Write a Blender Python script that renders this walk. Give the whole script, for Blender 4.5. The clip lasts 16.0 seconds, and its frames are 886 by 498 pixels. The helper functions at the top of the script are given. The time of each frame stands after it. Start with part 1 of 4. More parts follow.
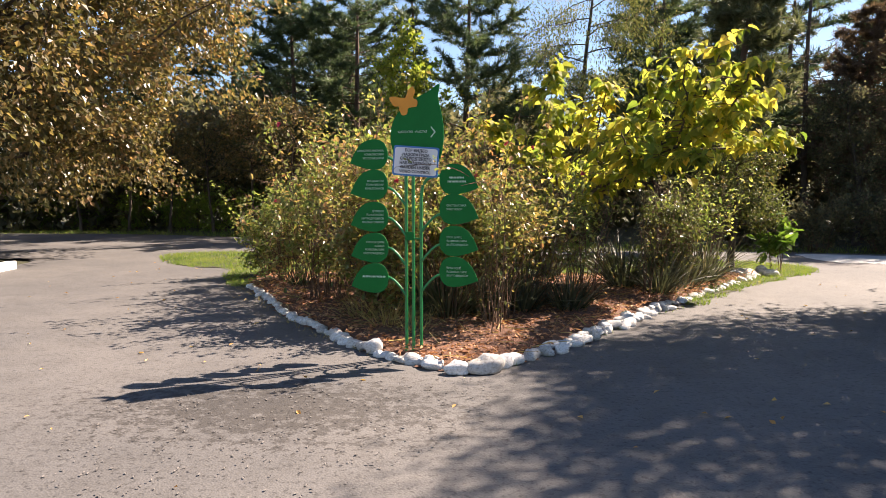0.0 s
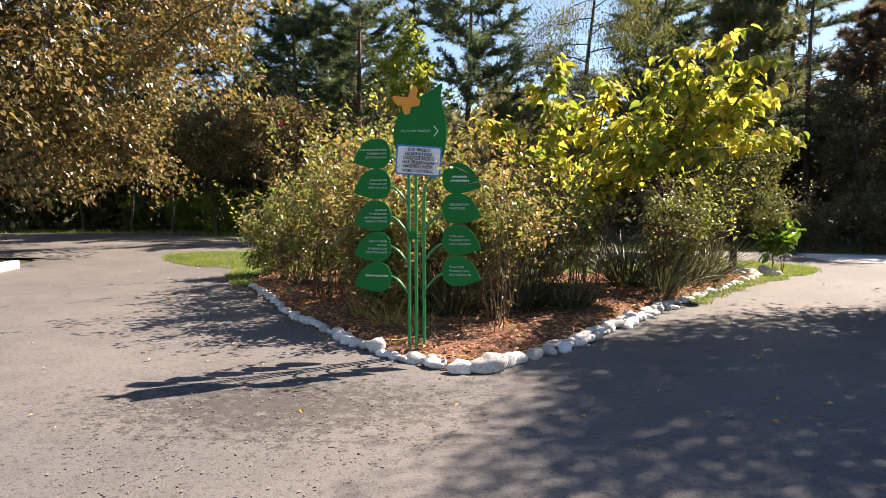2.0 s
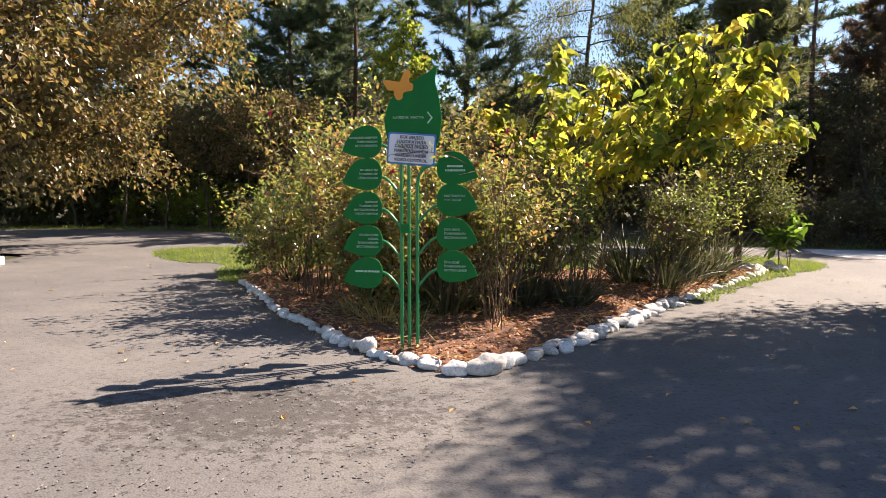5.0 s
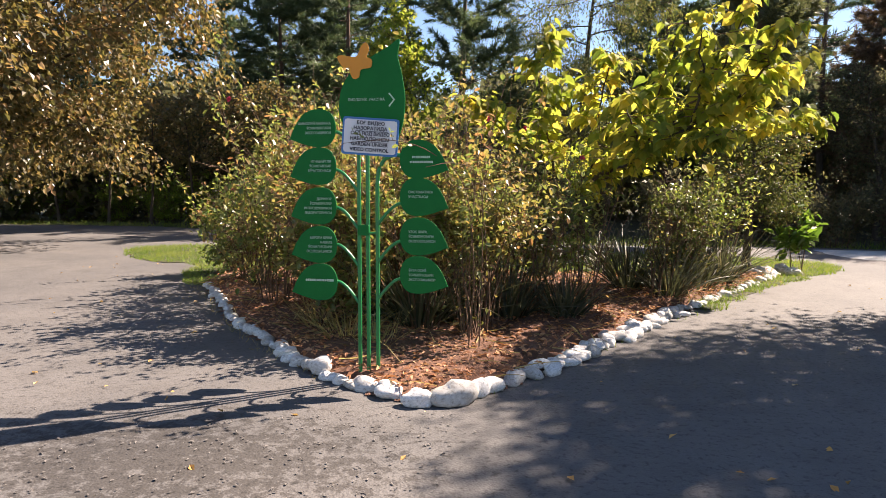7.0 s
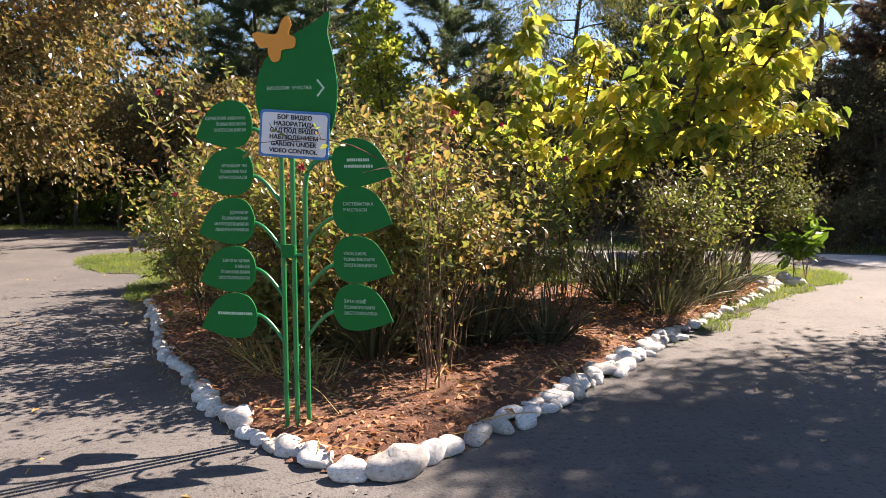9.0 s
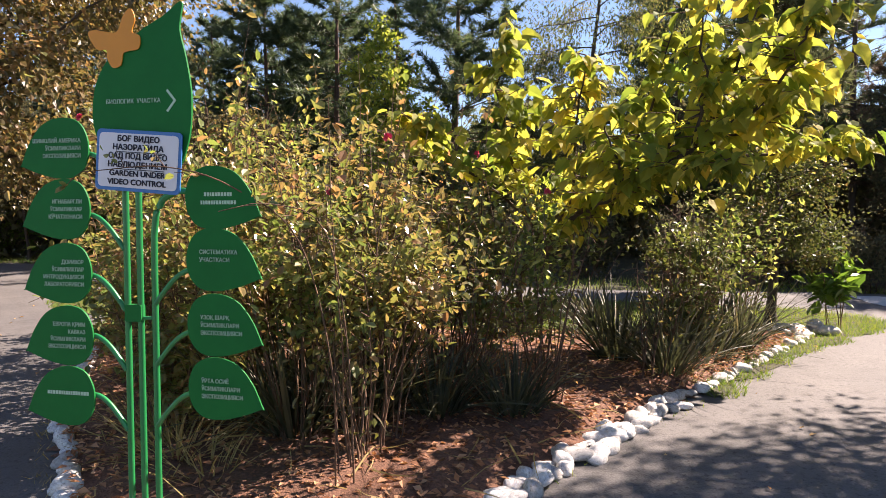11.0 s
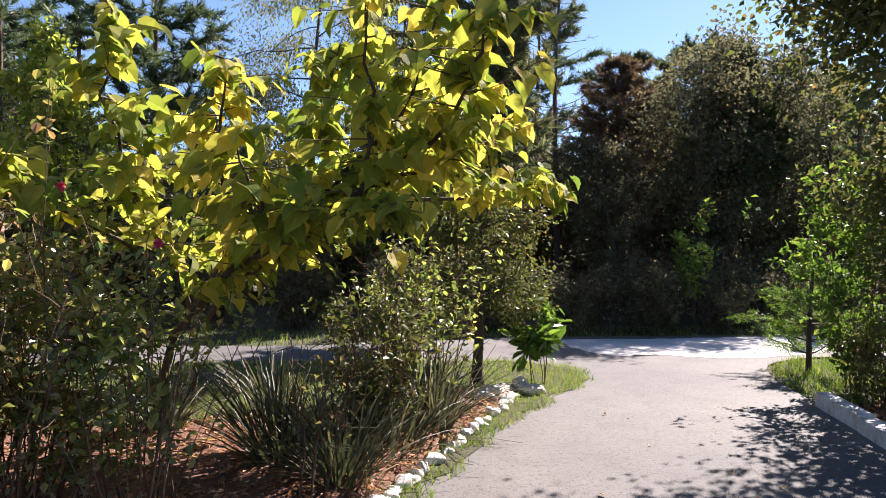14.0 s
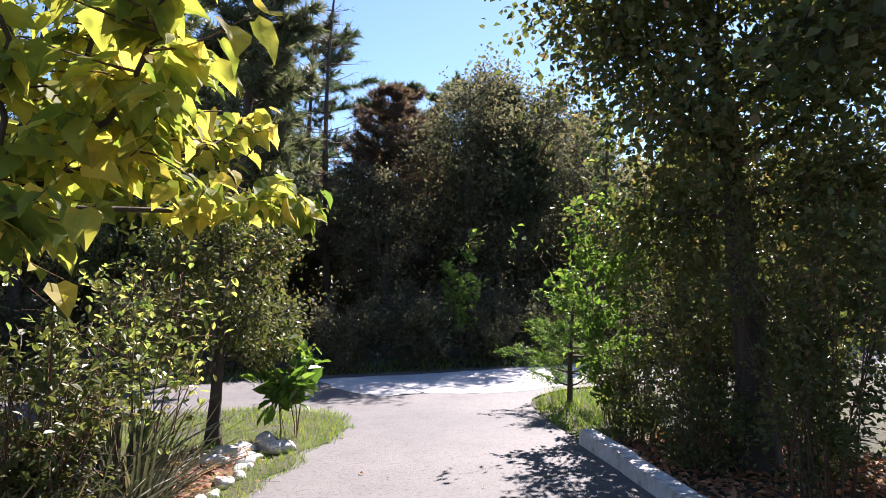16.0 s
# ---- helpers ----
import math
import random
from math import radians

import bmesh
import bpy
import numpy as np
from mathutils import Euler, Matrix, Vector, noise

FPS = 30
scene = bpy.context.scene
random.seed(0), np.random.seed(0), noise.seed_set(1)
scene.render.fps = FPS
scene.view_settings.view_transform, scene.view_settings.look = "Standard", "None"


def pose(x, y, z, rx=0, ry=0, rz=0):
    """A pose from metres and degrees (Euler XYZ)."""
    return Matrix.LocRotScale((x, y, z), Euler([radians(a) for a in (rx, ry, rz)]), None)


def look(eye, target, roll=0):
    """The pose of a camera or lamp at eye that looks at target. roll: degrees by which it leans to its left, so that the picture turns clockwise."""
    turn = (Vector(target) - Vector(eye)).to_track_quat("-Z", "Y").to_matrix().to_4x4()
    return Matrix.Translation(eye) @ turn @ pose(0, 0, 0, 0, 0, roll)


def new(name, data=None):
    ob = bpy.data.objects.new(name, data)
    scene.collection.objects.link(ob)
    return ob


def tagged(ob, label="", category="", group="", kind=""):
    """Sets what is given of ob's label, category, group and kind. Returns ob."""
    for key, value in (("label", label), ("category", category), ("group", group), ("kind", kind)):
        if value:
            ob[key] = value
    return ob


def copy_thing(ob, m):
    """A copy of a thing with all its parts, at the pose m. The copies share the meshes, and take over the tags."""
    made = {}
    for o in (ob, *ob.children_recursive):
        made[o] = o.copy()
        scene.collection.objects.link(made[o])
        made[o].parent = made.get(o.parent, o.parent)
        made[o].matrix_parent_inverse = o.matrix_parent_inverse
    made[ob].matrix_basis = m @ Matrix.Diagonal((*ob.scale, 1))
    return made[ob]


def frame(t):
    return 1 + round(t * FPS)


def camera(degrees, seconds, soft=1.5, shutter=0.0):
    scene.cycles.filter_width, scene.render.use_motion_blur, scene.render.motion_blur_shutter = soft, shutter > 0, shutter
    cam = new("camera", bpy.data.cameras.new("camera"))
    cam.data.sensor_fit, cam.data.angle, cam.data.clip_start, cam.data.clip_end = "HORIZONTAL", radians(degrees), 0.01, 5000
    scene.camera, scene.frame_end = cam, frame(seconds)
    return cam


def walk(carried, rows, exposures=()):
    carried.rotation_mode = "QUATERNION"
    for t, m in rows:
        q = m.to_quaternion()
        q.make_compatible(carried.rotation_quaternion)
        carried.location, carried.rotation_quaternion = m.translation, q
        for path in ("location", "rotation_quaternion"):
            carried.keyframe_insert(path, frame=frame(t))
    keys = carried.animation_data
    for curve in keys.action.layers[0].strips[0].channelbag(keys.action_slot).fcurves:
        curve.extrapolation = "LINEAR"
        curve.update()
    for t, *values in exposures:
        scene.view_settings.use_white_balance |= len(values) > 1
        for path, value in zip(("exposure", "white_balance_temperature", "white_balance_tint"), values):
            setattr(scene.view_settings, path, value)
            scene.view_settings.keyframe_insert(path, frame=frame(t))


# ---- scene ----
EXPO, TINT = 1.95, 17
cam = camera(66.3, 16.0, 0.7)
# seconds, eye, target, roll
ROWS = [
    (0, (0.362, 0.281, 1.385), (0.236, 2.27, 1.216), -0.0),
    (0.5, (0.361, 0.277, 1.38), (0.223, 2.265, 1.21), -0.1),
    (1, (0.358, 0.277, 1.383), (0.23, 2.266, 1.214), -0.0),
    (1.5, (0.355, 0.275, 1.381), (0.229, 2.264, 1.211), 0.0),
    (2, (0.353, 0.277, 1.378), (0.222, 2.266, 1.209), -0.0),
    (2.5, (0.267, -0.152, 1.433), (0.17, 1.838, 1.258), 0.1),
    (3, (0.343, -0.001, 1.419), (0.227, 1.988, 1.242), 0.1),
    (3.5, (0.341, 0.146, 1.402), (0.215, 2.134, 1.226), 0.0),
    (4, (0.37, 0.418, 1.348), (0.234, 2.406, 1.178), -0.1),
    (4.2, (0.314, 0.42, 1.348), (0.199, 2.409, 1.176), 0.0),
    (6.3, (0.503, 1.106, 1.3), (0.35, 3.091, 1.115), -0.0),
    (6.5, (0.514, 1.165, 1.3), (0.367, 3.151, 1.114), 0.0),
    (7, (0.565, 1.405, 1.327), (0.431, 3.391, 1.135), 0.2),
    (7.5, (0.586, 1.663, 1.321), (0.434, 3.647, 1.127), -0.1),
    (8, (0.661, 1.957, 1.34), (0.515, 3.943, 1.156), -0.1),
    (8.5, (0.717, 1.956, 1.379), (0.617, 3.944, 1.191), 0.1),
    (9, (0.751, 2.318, 1.38), (0.644, 4.305, 1.186), 0.0),
    (9.2, (0.79, 2.387, 1.411), (0.705, 4.376, 1.215), 0.0),
    (11.3, (1.286, 3.434, 1.421), (1.083, 5.423, 1.357), 0.1),
    (11.5, (1.29, 3.538, 1.449), (1.116, 5.53, 1.414), 0.5),
    (12, (1.478, 3.673, 1.559), (1.363, 5.669, 1.595), 0.1),
    (12.5, (1.679, 3.967, 1.552), (1.673, 5.967, 1.587), -0.1),
    (13, (1.818, 4.241, 1.538), (2.083, 6.223, 1.579), 0.1),
    (13.5, (1.927, 4.505, 1.55), (2.397, 6.449, 1.56), -0.1),
    (14, (2.089, 4.741, 1.559), (2.624, 6.668, 1.568), -0.1),
    (14.5, (2.235, 4.996, 1.549), (3.003, 6.843, 1.556), 0.1),
    (15, (2.399, 5.228, 1.556), (3.388, 6.966, 1.56), -0.2),
    (15.5, (2.592, 5.382, 1.555), (3.602, 7.107, 1.606), -0.2),
    (16, (2.719, 5.576, 1.558), (3.839, 7.231, 1.657), 0.1),
]
walk(cam, [(t, look(eye, target, roll)) for t, eye, target, roll in ROWS],
     exposures=[(0.0, EXPO, 6650, TINT), (9.2, EXPO, 6600, TINT + 2), (11.5, EXPO, 6400, TINT + 6), (12.5, EXPO - 0.02, 6100, TINT + 5), (14.5, EXPO - 0.12, 5850, TINT + 3), (16.0, EXPO, 5650, TINT + 4)])

# ---- light ----
SUN_FROM = Vector((0.82, 0.57, 0.0)).normalized()
SUN_UP = radians(43.5)
world = bpy.data.worlds.new("world")
scene.world = world
world.use_nodes = True
wn, wl = world.node_tree.nodes, world.node_tree.links
sky = wn.new("ShaderNodeTexSky")
sky.sky_type, sky.sun_disc = "NISHITA", False
sky.sun_elevation, sky.sun_rotation = SUN_UP, math.atan2(SUN_FROM.x, SUN_FROM.y)
sky.air_density, sky.dust_density, sky.ozone_density = 1.0, 0.15, 2.5
wl.new(sky.outputs[0], wn["Background"].inputs[0])
wn["Background"].inputs[1].default_value = 0.05
sun_data = bpy.data.lights.new("sun", "SUN")
sun_data.energy, sun_data.angle, sun_data.color = 5.0, radians(0.55), (1.0, 0.87, 0.71)
sun = new("sun", sun_data)
way_up = SUN_FROM * math.cos(SUN_UP) + Vector((0, 0, math.sin(SUN_UP)))
sun.matrix_world = look(way_up * 60, (0, 0, 0))


# ---- materials ----
def nodes_of(name):
    m = bpy.data.materials.new(name)
    m.use_nodes = True
    nt = m.node_tree
    return m, nt.nodes, nt.links, nt.nodes["Principled BSDF"], nt.nodes["Material Output"]


def ramp_of(n, stops):
    r = n.new("ShaderNodeValToRGB")
    e = r.color_ramp.elements
    while len(e) < len(stops):
        e.new(0.5)
    for el, (at, c) in zip(e, stops):
        el.position, el.color = at, (*c, 1)
    return r


def noise_of(n, l, scale, detail=4, rough=0.6, coords="Object"):
    tc = n.new("ShaderNodeTexCoord")
    x = n.new("ShaderNodeTexNoise")
    x.inputs["Scale"].default_value, x.inputs["Detail"].default_value, x.inputs["Roughness"].default_value = scale, detail, rough
    l.new(tc.outputs[coords], x.inputs["Vector"])
    return x


def mix_of(n, l, kind, fac, a, b):
    m = n.new("ShaderNodeMixRGB")
    m.blend_type = kind
    for i, v in enumerate((fac, a, b)):
        if hasattr(v, "links"):
            l.new(v, m.inputs[i])
        else:
            m.inputs[i].default_value = v if i == 0 else (*v, 1)
    return m.outputs[0]


def bump_of(n, l, height, strength, dist=0.01):
    b = n.new("ShaderNodeBump")
    b.inputs["Strength"].default_value, b.inputs["Distance"].default_value = strength, dist
    l.new(height, b.inputs["Height"])
    return b.outputs[0]


def leaf_mat(name, stops, glow=0.45, rough=0.5, tint=(1.0, 1.0, 0.7), spec=0.35):
    """Thin leaves: each leaf its own tone, patches of tone over the plant, light passing through."""
    m, n, l, p, o = nodes_of(name)
    g = n.new("ShaderNodeNewGeometry")
    r = ramp_of(n, stops)
    ns = noise_of(n, l, 1.3, 2)
    ad = n.new("ShaderNodeMath")
    ad.operation = "MULTIPLY_ADD"
    l.new(ns.outputs[0], ad.inputs[0])
    ad.inputs[1].default_value = 1.3
    l.new(g.outputs["Random Per Island"], ad.inputs[2])
    sb = n.new("ShaderNodeMath")
    sb.operation = "MULTIPLY_ADD"
    l.new(ad.outputs[0], sb.inputs[0])
    sb.inputs[1].default_value, sb.inputs[2].default_value = 0.72, -0.32
    l.new(sb.outputs[0], r.inputs[0])
    l.new(r.outputs[0], p.inputs["Base Color"])
    p.inputs["Roughness"].default_value = rough
    p.inputs["Specular IOR Level"].default_value = spec
    t = n.new("ShaderNodeBsdfTranslucent")
    c = mix_of(n, l, "MULTIPLY", 1.0, r.outputs[0], tint)
    hs = n.new("ShaderNodeHueSaturation")
    hs.inputs["Value"].default_value, hs.inputs["Saturation"].default_value = 1.8, 1.0
    l.new(c, hs.inputs["Color"])
    l.new(hs.outputs[0], t.inputs["Color"])
    ms = n.new("ShaderNodeMixShader")
    ms.inputs[0].default_value = glow
    l.new(p.outputs[0], ms.inputs[1])
    l.new(t.outputs[0], ms.inputs[2])
    l.new(ms.outputs[0], o.inputs[0])
    return m


def bark_mat(name, a, b, scale=9):
    m, n, l, p, o = nodes_of(name)
    ns = noise_of(n, l, scale, 6, 0.7)
    mp = n.new("ShaderNodeMapping")
    mp.inputs["Scale"].default_value = (1, 1, 0.22)
    tc = n.new("ShaderNodeTexCoord")
    l.new(tc.outputs["Object"], mp.inputs[0])
    l.new(mp.outputs[0], ns.inputs["Vector"])
    r = ramp_of(n, [(0.3, a), (0.7, b)])
    l.new(ns.outputs[0], r.inputs[0])
    l.new(r.outputs[0], p.inputs["Base Color"])
    p.inputs["Roughness"].default_value = 0.9
    l.new(bump_of(n, l, ns.outputs[0], 0.7, 0.02), p.inputs["Normal"])
    return m


def speckled(name, a, b, fine=60, coarse=1.2, rough=0.9, bump=0.4, stain=(0.5, 0.5, 0.5), dist=0.01):
    m, n, l, p, o = nodes_of(name)
    f = noise_of(n, l, fine, 3, 0.7)
    c = noise_of(n, l, coarse, 5, 0.6)
    r = ramp_of(n, [(0.3, a), (0.7, b)])
    l.new(f.outputs[0], r.inputs[0])
    rc = ramp_of(n, [(0.35, stain), (0.62, (1, 1, 1))])
    l.new(c.outputs[0], rc.inputs[0])
    l.new(mix_of(n, l, "MULTIPLY", 0.8, r.outputs[0], rc.outputs[0]), p.inputs["Base Color"])
    p.inputs["Roughness"].default_value = rough
    l.new(bump_of(n, l, f.outputs[0], bump, dist), p.inputs["Normal"])
    return m


def asphalt_mat():
    """Worn asphalt: bleached binder, darker aggregate and pits, broad stains, fine cracks."""
    m, n, l, p, o = nodes_of("asphalt")
    fine = noise_of(n, l, 140, 2, 0.6)
    tc = n.new("ShaderNodeTexCoord")
    v = n.new("ShaderNodeTexVoronoi")
    v.inputs["Scale"].default_value = 75
    l.new(tc.outputs["Object"], v.inputs["Vector"])
    base = ramp_of(n, [(0.25, (0.092, 0.088, 0.085)), (0.75, (0.15, 0.144, 0.139))])
    l.new(fine.outputs[0], base.inputs[0])
    pits = noise_of(n, l, 26, 4, 0.75)
    rp = ramp_of(n, [(0.36, (0.3, 0.295, 0.29)), (0.47, (1, 1, 1))])
    l.new(pits.outputs[0], rp.inputs[0])
    c1 = mix_of(n, l, "MULTIPLY", 0.75, base.outputs[0], rp.outputs[0])
    big = noise_of(n, l, 0.45, 4, 0.55)
    rb = ramp_of(n, [(0.33, (0.7, 0.7, 0.72)), (0.62, (1.05, 1.02, 1.0))])
    l.new(big.outputs[0], rb.inputs[0])
    c2 = mix_of(n, l, "MULTIPLY", 0.9, c1, rb.outputs[0])
    mid = noise_of(n, l, 3.0, 5, 0.7)
    rm = ramp_of(n, [(0.36, (0.78, 0.77, 0.76)), (0.55, (1, 1, 1))])
    l.new(mid.outputs[0], rm.inputs[0])
    c3 = mix_of(n, l, "MULTIPLY", 0.7, c2, rm.outputs[0])
    far = n.new("ShaderNodeVectorMath")
    far.operation = "DISTANCE"
    mp = n.new("ShaderNodeMapping")
    mp.inputs["Location"].default_value, mp.inputs["Scale"].default_value = (0.85, -7.6, 0), (0.85, 1.7, 1)
    l.new(tc.outputs["Object"], mp.inputs[0])
    l.new(mp.outputs[0], far.inputs[0])
    far.inputs[1].default_value = (0, 0, 0)
    torn = noise_of(n, l, 11, 8, 0.8)
    ed = n.new("ShaderNodeMath")
    ed.operation = "MULTIPLY_ADD"
    l.new(far.outputs["Value"], ed.inputs[0])
    ed.inputs[1].default_value = -0.13
    l.new(torn.outputs[0], ed.inputs[2])
    worn = ramp_of(n, [(0.37, (1, 1, 1)), (0.42, (0.5, 0.48, 0.46))])
    l.new(ed.outputs[0], worn.inputs[0])
    l.new(mix_of(n, l, "MULTIPLY", 1.0, c3, worn.outputs[0]), p.inputs["Base Color"])
    p.inputs["Roughness"].default_value = 0.78
    p.inputs["Specular IOR Level"].default_value = 0.4
    hm = n.new("ShaderNodeMath")
    hm.operation = "ADD"
    l.new(v.outputs["Distance"], hm.inputs[0])
    l.new(pits.outputs[0], hm.inputs[1])
    l.new(bump_of(n, l, hm.outputs[0], 0.4, 0.005), p.inputs["Normal"])
    return m


def paint_mat(name, c, rough=0.4, wear=0.12, spec=0.5):
    m, n, l, p, o = nodes_of(name)
    ns = noise_of(n, l, 7, 6, 0.7)
    r = ramp_of(n, [(0.3, tuple(x * (1 - wear) for x in c)), (0.7, c)])
    l.new(ns.outputs[0], r.inputs[0])
    l.new(r.outputs[0], p.inputs["Base Color"])
    p.inputs["Roughness"].default_value = rough
    p.inputs["Specular IOR Level"].default_value = spec
    l.new(bump_of(n, l, ns.outputs[0], 0.05, 0.003), p.inputs["Normal"])
    return m


def whitewash_mat(name):
    """Whitewashed stone and concrete: chips and dirt show the grey under it."""
    m, n, l, p, o = nodes_of(name)
    ns = noise_of(n, l, 9, 6, 0.7)
    r = ramp_of(n, [(0.32, (0.26, 0.24, 0.21)), (0.44, (0.56, 0.54, 0.51)), (0.66, (0.76, 0.75, 0.73))])
    l.new(ns.outputs[0], r.inputs[0])
    oi = n.new("ShaderNodeObjectInfo")
    ro = ramp_of(n, [(0.0, (0.6, 0.58, 0.55)), (0.7, (1, 1, 1))])
    l.new(oi.outputs["Random"], ro.inputs[0])
    l.new(mix_of(n, l, "MULTIPLY", 1.0, r.outputs[0], ro.outputs[0]), p.inputs["Base Color"])
    p.inputs["Roughness"].default_value = 0.85
    l.new(bump_of(n, l, noise_of(n, l, 28, 5, 0.7).outputs[0], 0.35, 0.01), p.inputs["Normal"])
    return m


M_ASPHALT = asphalt_mat()
# Whitish speckle: strong sunlight on the far road, put into the colour.
M_SUNLIT_ROAD = speckled("sunlit_road", (0.42, 0.41, 0.39), (0.6, 0.59, 0.57), 90, 1.5, 0.8, 0.3, (0.75, 0.75, 0.75), 0.006)
M_PATCH = speckled("asphalt_patch", (0.1, 0.09, 0.083), (0.19, 0.172, 0.158), 120, 2.5, 0.85, 0.5, (0.6, 0.6, 0.6), 0.006)
M_FOREST = speckled("forest_floor", (0.03, 0.032, 0.014), (0.085, 0.075, 0.035), 30, 0.8, 0.95, 0.7, (0.5, 0.6, 0.4), 0.03)
M_SOIL = speckled("bed_soil", (0.08, 0.036, 0.022), (0.25, 0.125, 0.075), 55, 2.2, 0.95, 0.8, (0.5, 0.42, 0.36), 0.02)
M_LITTER = leaf_mat("leaf_litter", [(0.0, (0.14, 0.055, 0.028)), (0.5, (0.36, 0.165, 0.08)), (1.0, (0.52, 0.31, 0.17))], 0.15, 0.7)
M_FALLEN = leaf_mat("fallen_leaf", [(0.0, (0.42, 0.2, 0.06)), (0.5, (0.5, 0.3, 0.1)), (1.0, (0.6, 0.45, 0.25))], 0.15, 0.7)
M_GRASS = leaf_mat("grass_blade", [(0.0, (0.06, 0.11, 0.015)), (0.5, (0.13, 0.2, 0.03)), (1.0, (0.27, 0.27, 0.07))], 0.4, 0.55)
M_DRYGRASS = leaf_mat("dry_grass", [(0.0, (0.16, 0.14, 0.04)), (0.5, (0.32, 0.24, 0.1)), (1.0, (0.42, 0.33, 0.17))], 0.35, 0.7)
M_STONE = whitewash_mat("whitewash")
M_GREEN = paint_mat("green_panel", (0.005, 0.15, 0.03), 0.55, 0.15, 0.15)
M_TUBE = paint_mat("green_tube", (0.012, 0.2, 0.055), 0.3, 0.2)
M_WHITE = paint_mat("white_plate", (0.68, 0.68, 0.70), 0.4, 0.05)
M_BLUE = paint_mat("blue_edge", (0.03, 0.16, 0.42), 0.4, 0.1)
M_INK = paint_mat("dark_letters", (0.012, 0.014, 0.03), 0.5, 0.1)
M_LETTER = paint_mat("pale_letters", (0.42, 0.62, 0.45), 0.5, 0.05)
M_ORANGE = paint_mat("orange_plate", (0.72, 0.27, 0.008), 0.45, 0.1)
M_BARK = bark_mat("dark_bark", (0.03, 0.022, 0.016), (0.10, 0.075, 0.055))
M_BARKRED = bark_mat("pine_bark", (0.05, 0.03, 0.02), (0.16, 0.10, 0.07), 6)
M_CANE = bark_mat("cane_bark", (0.05, 0.025, 0.015), (0.2, 0.12, 0.07), 25)
Y = lambda *s: list(zip((0.0, 0.35, 0.7, 1.0), s))
M_ROSE = leaf_mat("rose_leaf", Y((0.06, 0.095, 0.026), (0.15, 0.19, 0.048), (0.215, 0.185, 0.062), (0.38, 0.18, 0.095)), 0.44, 0.3, (1, 1, 0.7), 0.6)
M_OCHRE = leaf_mat("ochre_leaf", Y((0.07, 0.095, 0.03), (0.17, 0.18, 0.05), (0.225, 0.165, 0.064), (0.37, 0.165, 0.09)), 0.42, 0.3, (1, 1, 0.7), 0.6)
M_SHRUB = leaf_mat("shrub_leaf", Y((0.055, 0.09, 0.022), (0.125, 0.17, 0.042), (0.25, 0.27, 0.072), (0.42, 0.35, 0.115)), 0.5, 0.3, spec=0.6)
M_YELLOW = leaf_mat("big_leaf", Y((0.075, 0.125, 0.024), (0.17, 0.21, 0.038), (0.31, 0.305, 0.06), (0.56, 0.43, 0.085)), 0.55, 0.6, (1.0, 0.97, 0.62), 0.15)
M_LINDEN = leaf_mat("autumn_leaf", Y((0.045, 0.048, 0.02), (0.1, 0.09, 0.034), (0.19, 0.14, 0.06), (0.33, 0.19, 0.095)), 0.42, 0.34, (1, 1, 0.65), 0.55)
M_MAPLE = leaf_mat("pale_green_leaf", Y((0.1, 0.15, 0.02), (0.18, 0.23, 0.03), (0.28, 0.3, 0.05), (0.36, 0.34, 0.08)), 0.5, 0.5)
M_DARKLEAF = leaf_mat("dark_leaf", Y((0.045, 0.058, 0.022), (0.08, 0.1, 0.03), (0.115, 0.125, 0.042), (0.24, 0.16, 0.075)), 0.32, 0.45, (1, 1, 0.6), 0.25)
M_BRIGHT = leaf_mat("bright_leaf", Y((0.04, 0.085, 0.012), (0.07, 0.13, 0.018), (0.11, 0.18, 0.025), (0.2, 0.24, 0.045)), 0.42, 0.45)
# Lighter copy of the bright leaf: sunlight on hedge and sapling put into the colour.
M_SUNLEAF = leaf_mat("sunlit_leaf", Y((0.07, 0.12, 0.02), (0.12, 0.19, 0.03), (0.18, 0.25, 0.04), (0.26, 0.3, 0.06)), 0.5, 0.45)
M_PINE = leaf_mat("pine_needle", Y((0.03, 0.05, 0.028), (0.055, 0.085, 0.042), (0.09, 0.125, 0.062), (0.15, 0.17, 0.09)), 0.28, 0.5)
M_PINEGREY = leaf_mat("grey_needle", Y((0.05, 0.065, 0.035), (0.085, 0.1, 0.05), (0.13, 0.14, 0.075), (0.2, 0.19, 0.11)), 0.3, 0.5)
M_BIRCH = leaf_mat("willow_leaf", Y((0.045, 0.065, 0.02), (0.1, 0.12, 0.035), (0.18, 0.18, 0.06), (0.26, 0.21, 0.09)), 0.4, 0.5)
M_BROWN = leaf_mat("dead_needle", Y((0.06, 0.042, 0.032), (0.1, 0.07, 0.048), (0.15, 0.1, 0.068), (0.2, 0.135, 0.092)), 0.25, 0.7)
M_BLADE = leaf_mat("sword_leaf", Y((0.028, 0.034, 0.02), (0.05, 0.056, 0.032), (0.085, 0.088, 0.052), (0.22, 0.18, 0.11)), 0.2, 0.5)
M_WOODLEAF = leaf_mat("wood_leaf", Y((0.05, 0.053, 0.04), (0.085, 0.088, 0.054), (0.13, 0.125, 0.07), (0.2, 0.16, 0.095)), 0.4, 0.7, (1, 1, 0.8), 0.06)
M_PETAL = paint_mat("pink_petal", (0.65, 0.05, 0.13), 0.6, 0.2)


# ---- mesh helpers ----
def rng(seed):
    return np.random.default_rng(seed)


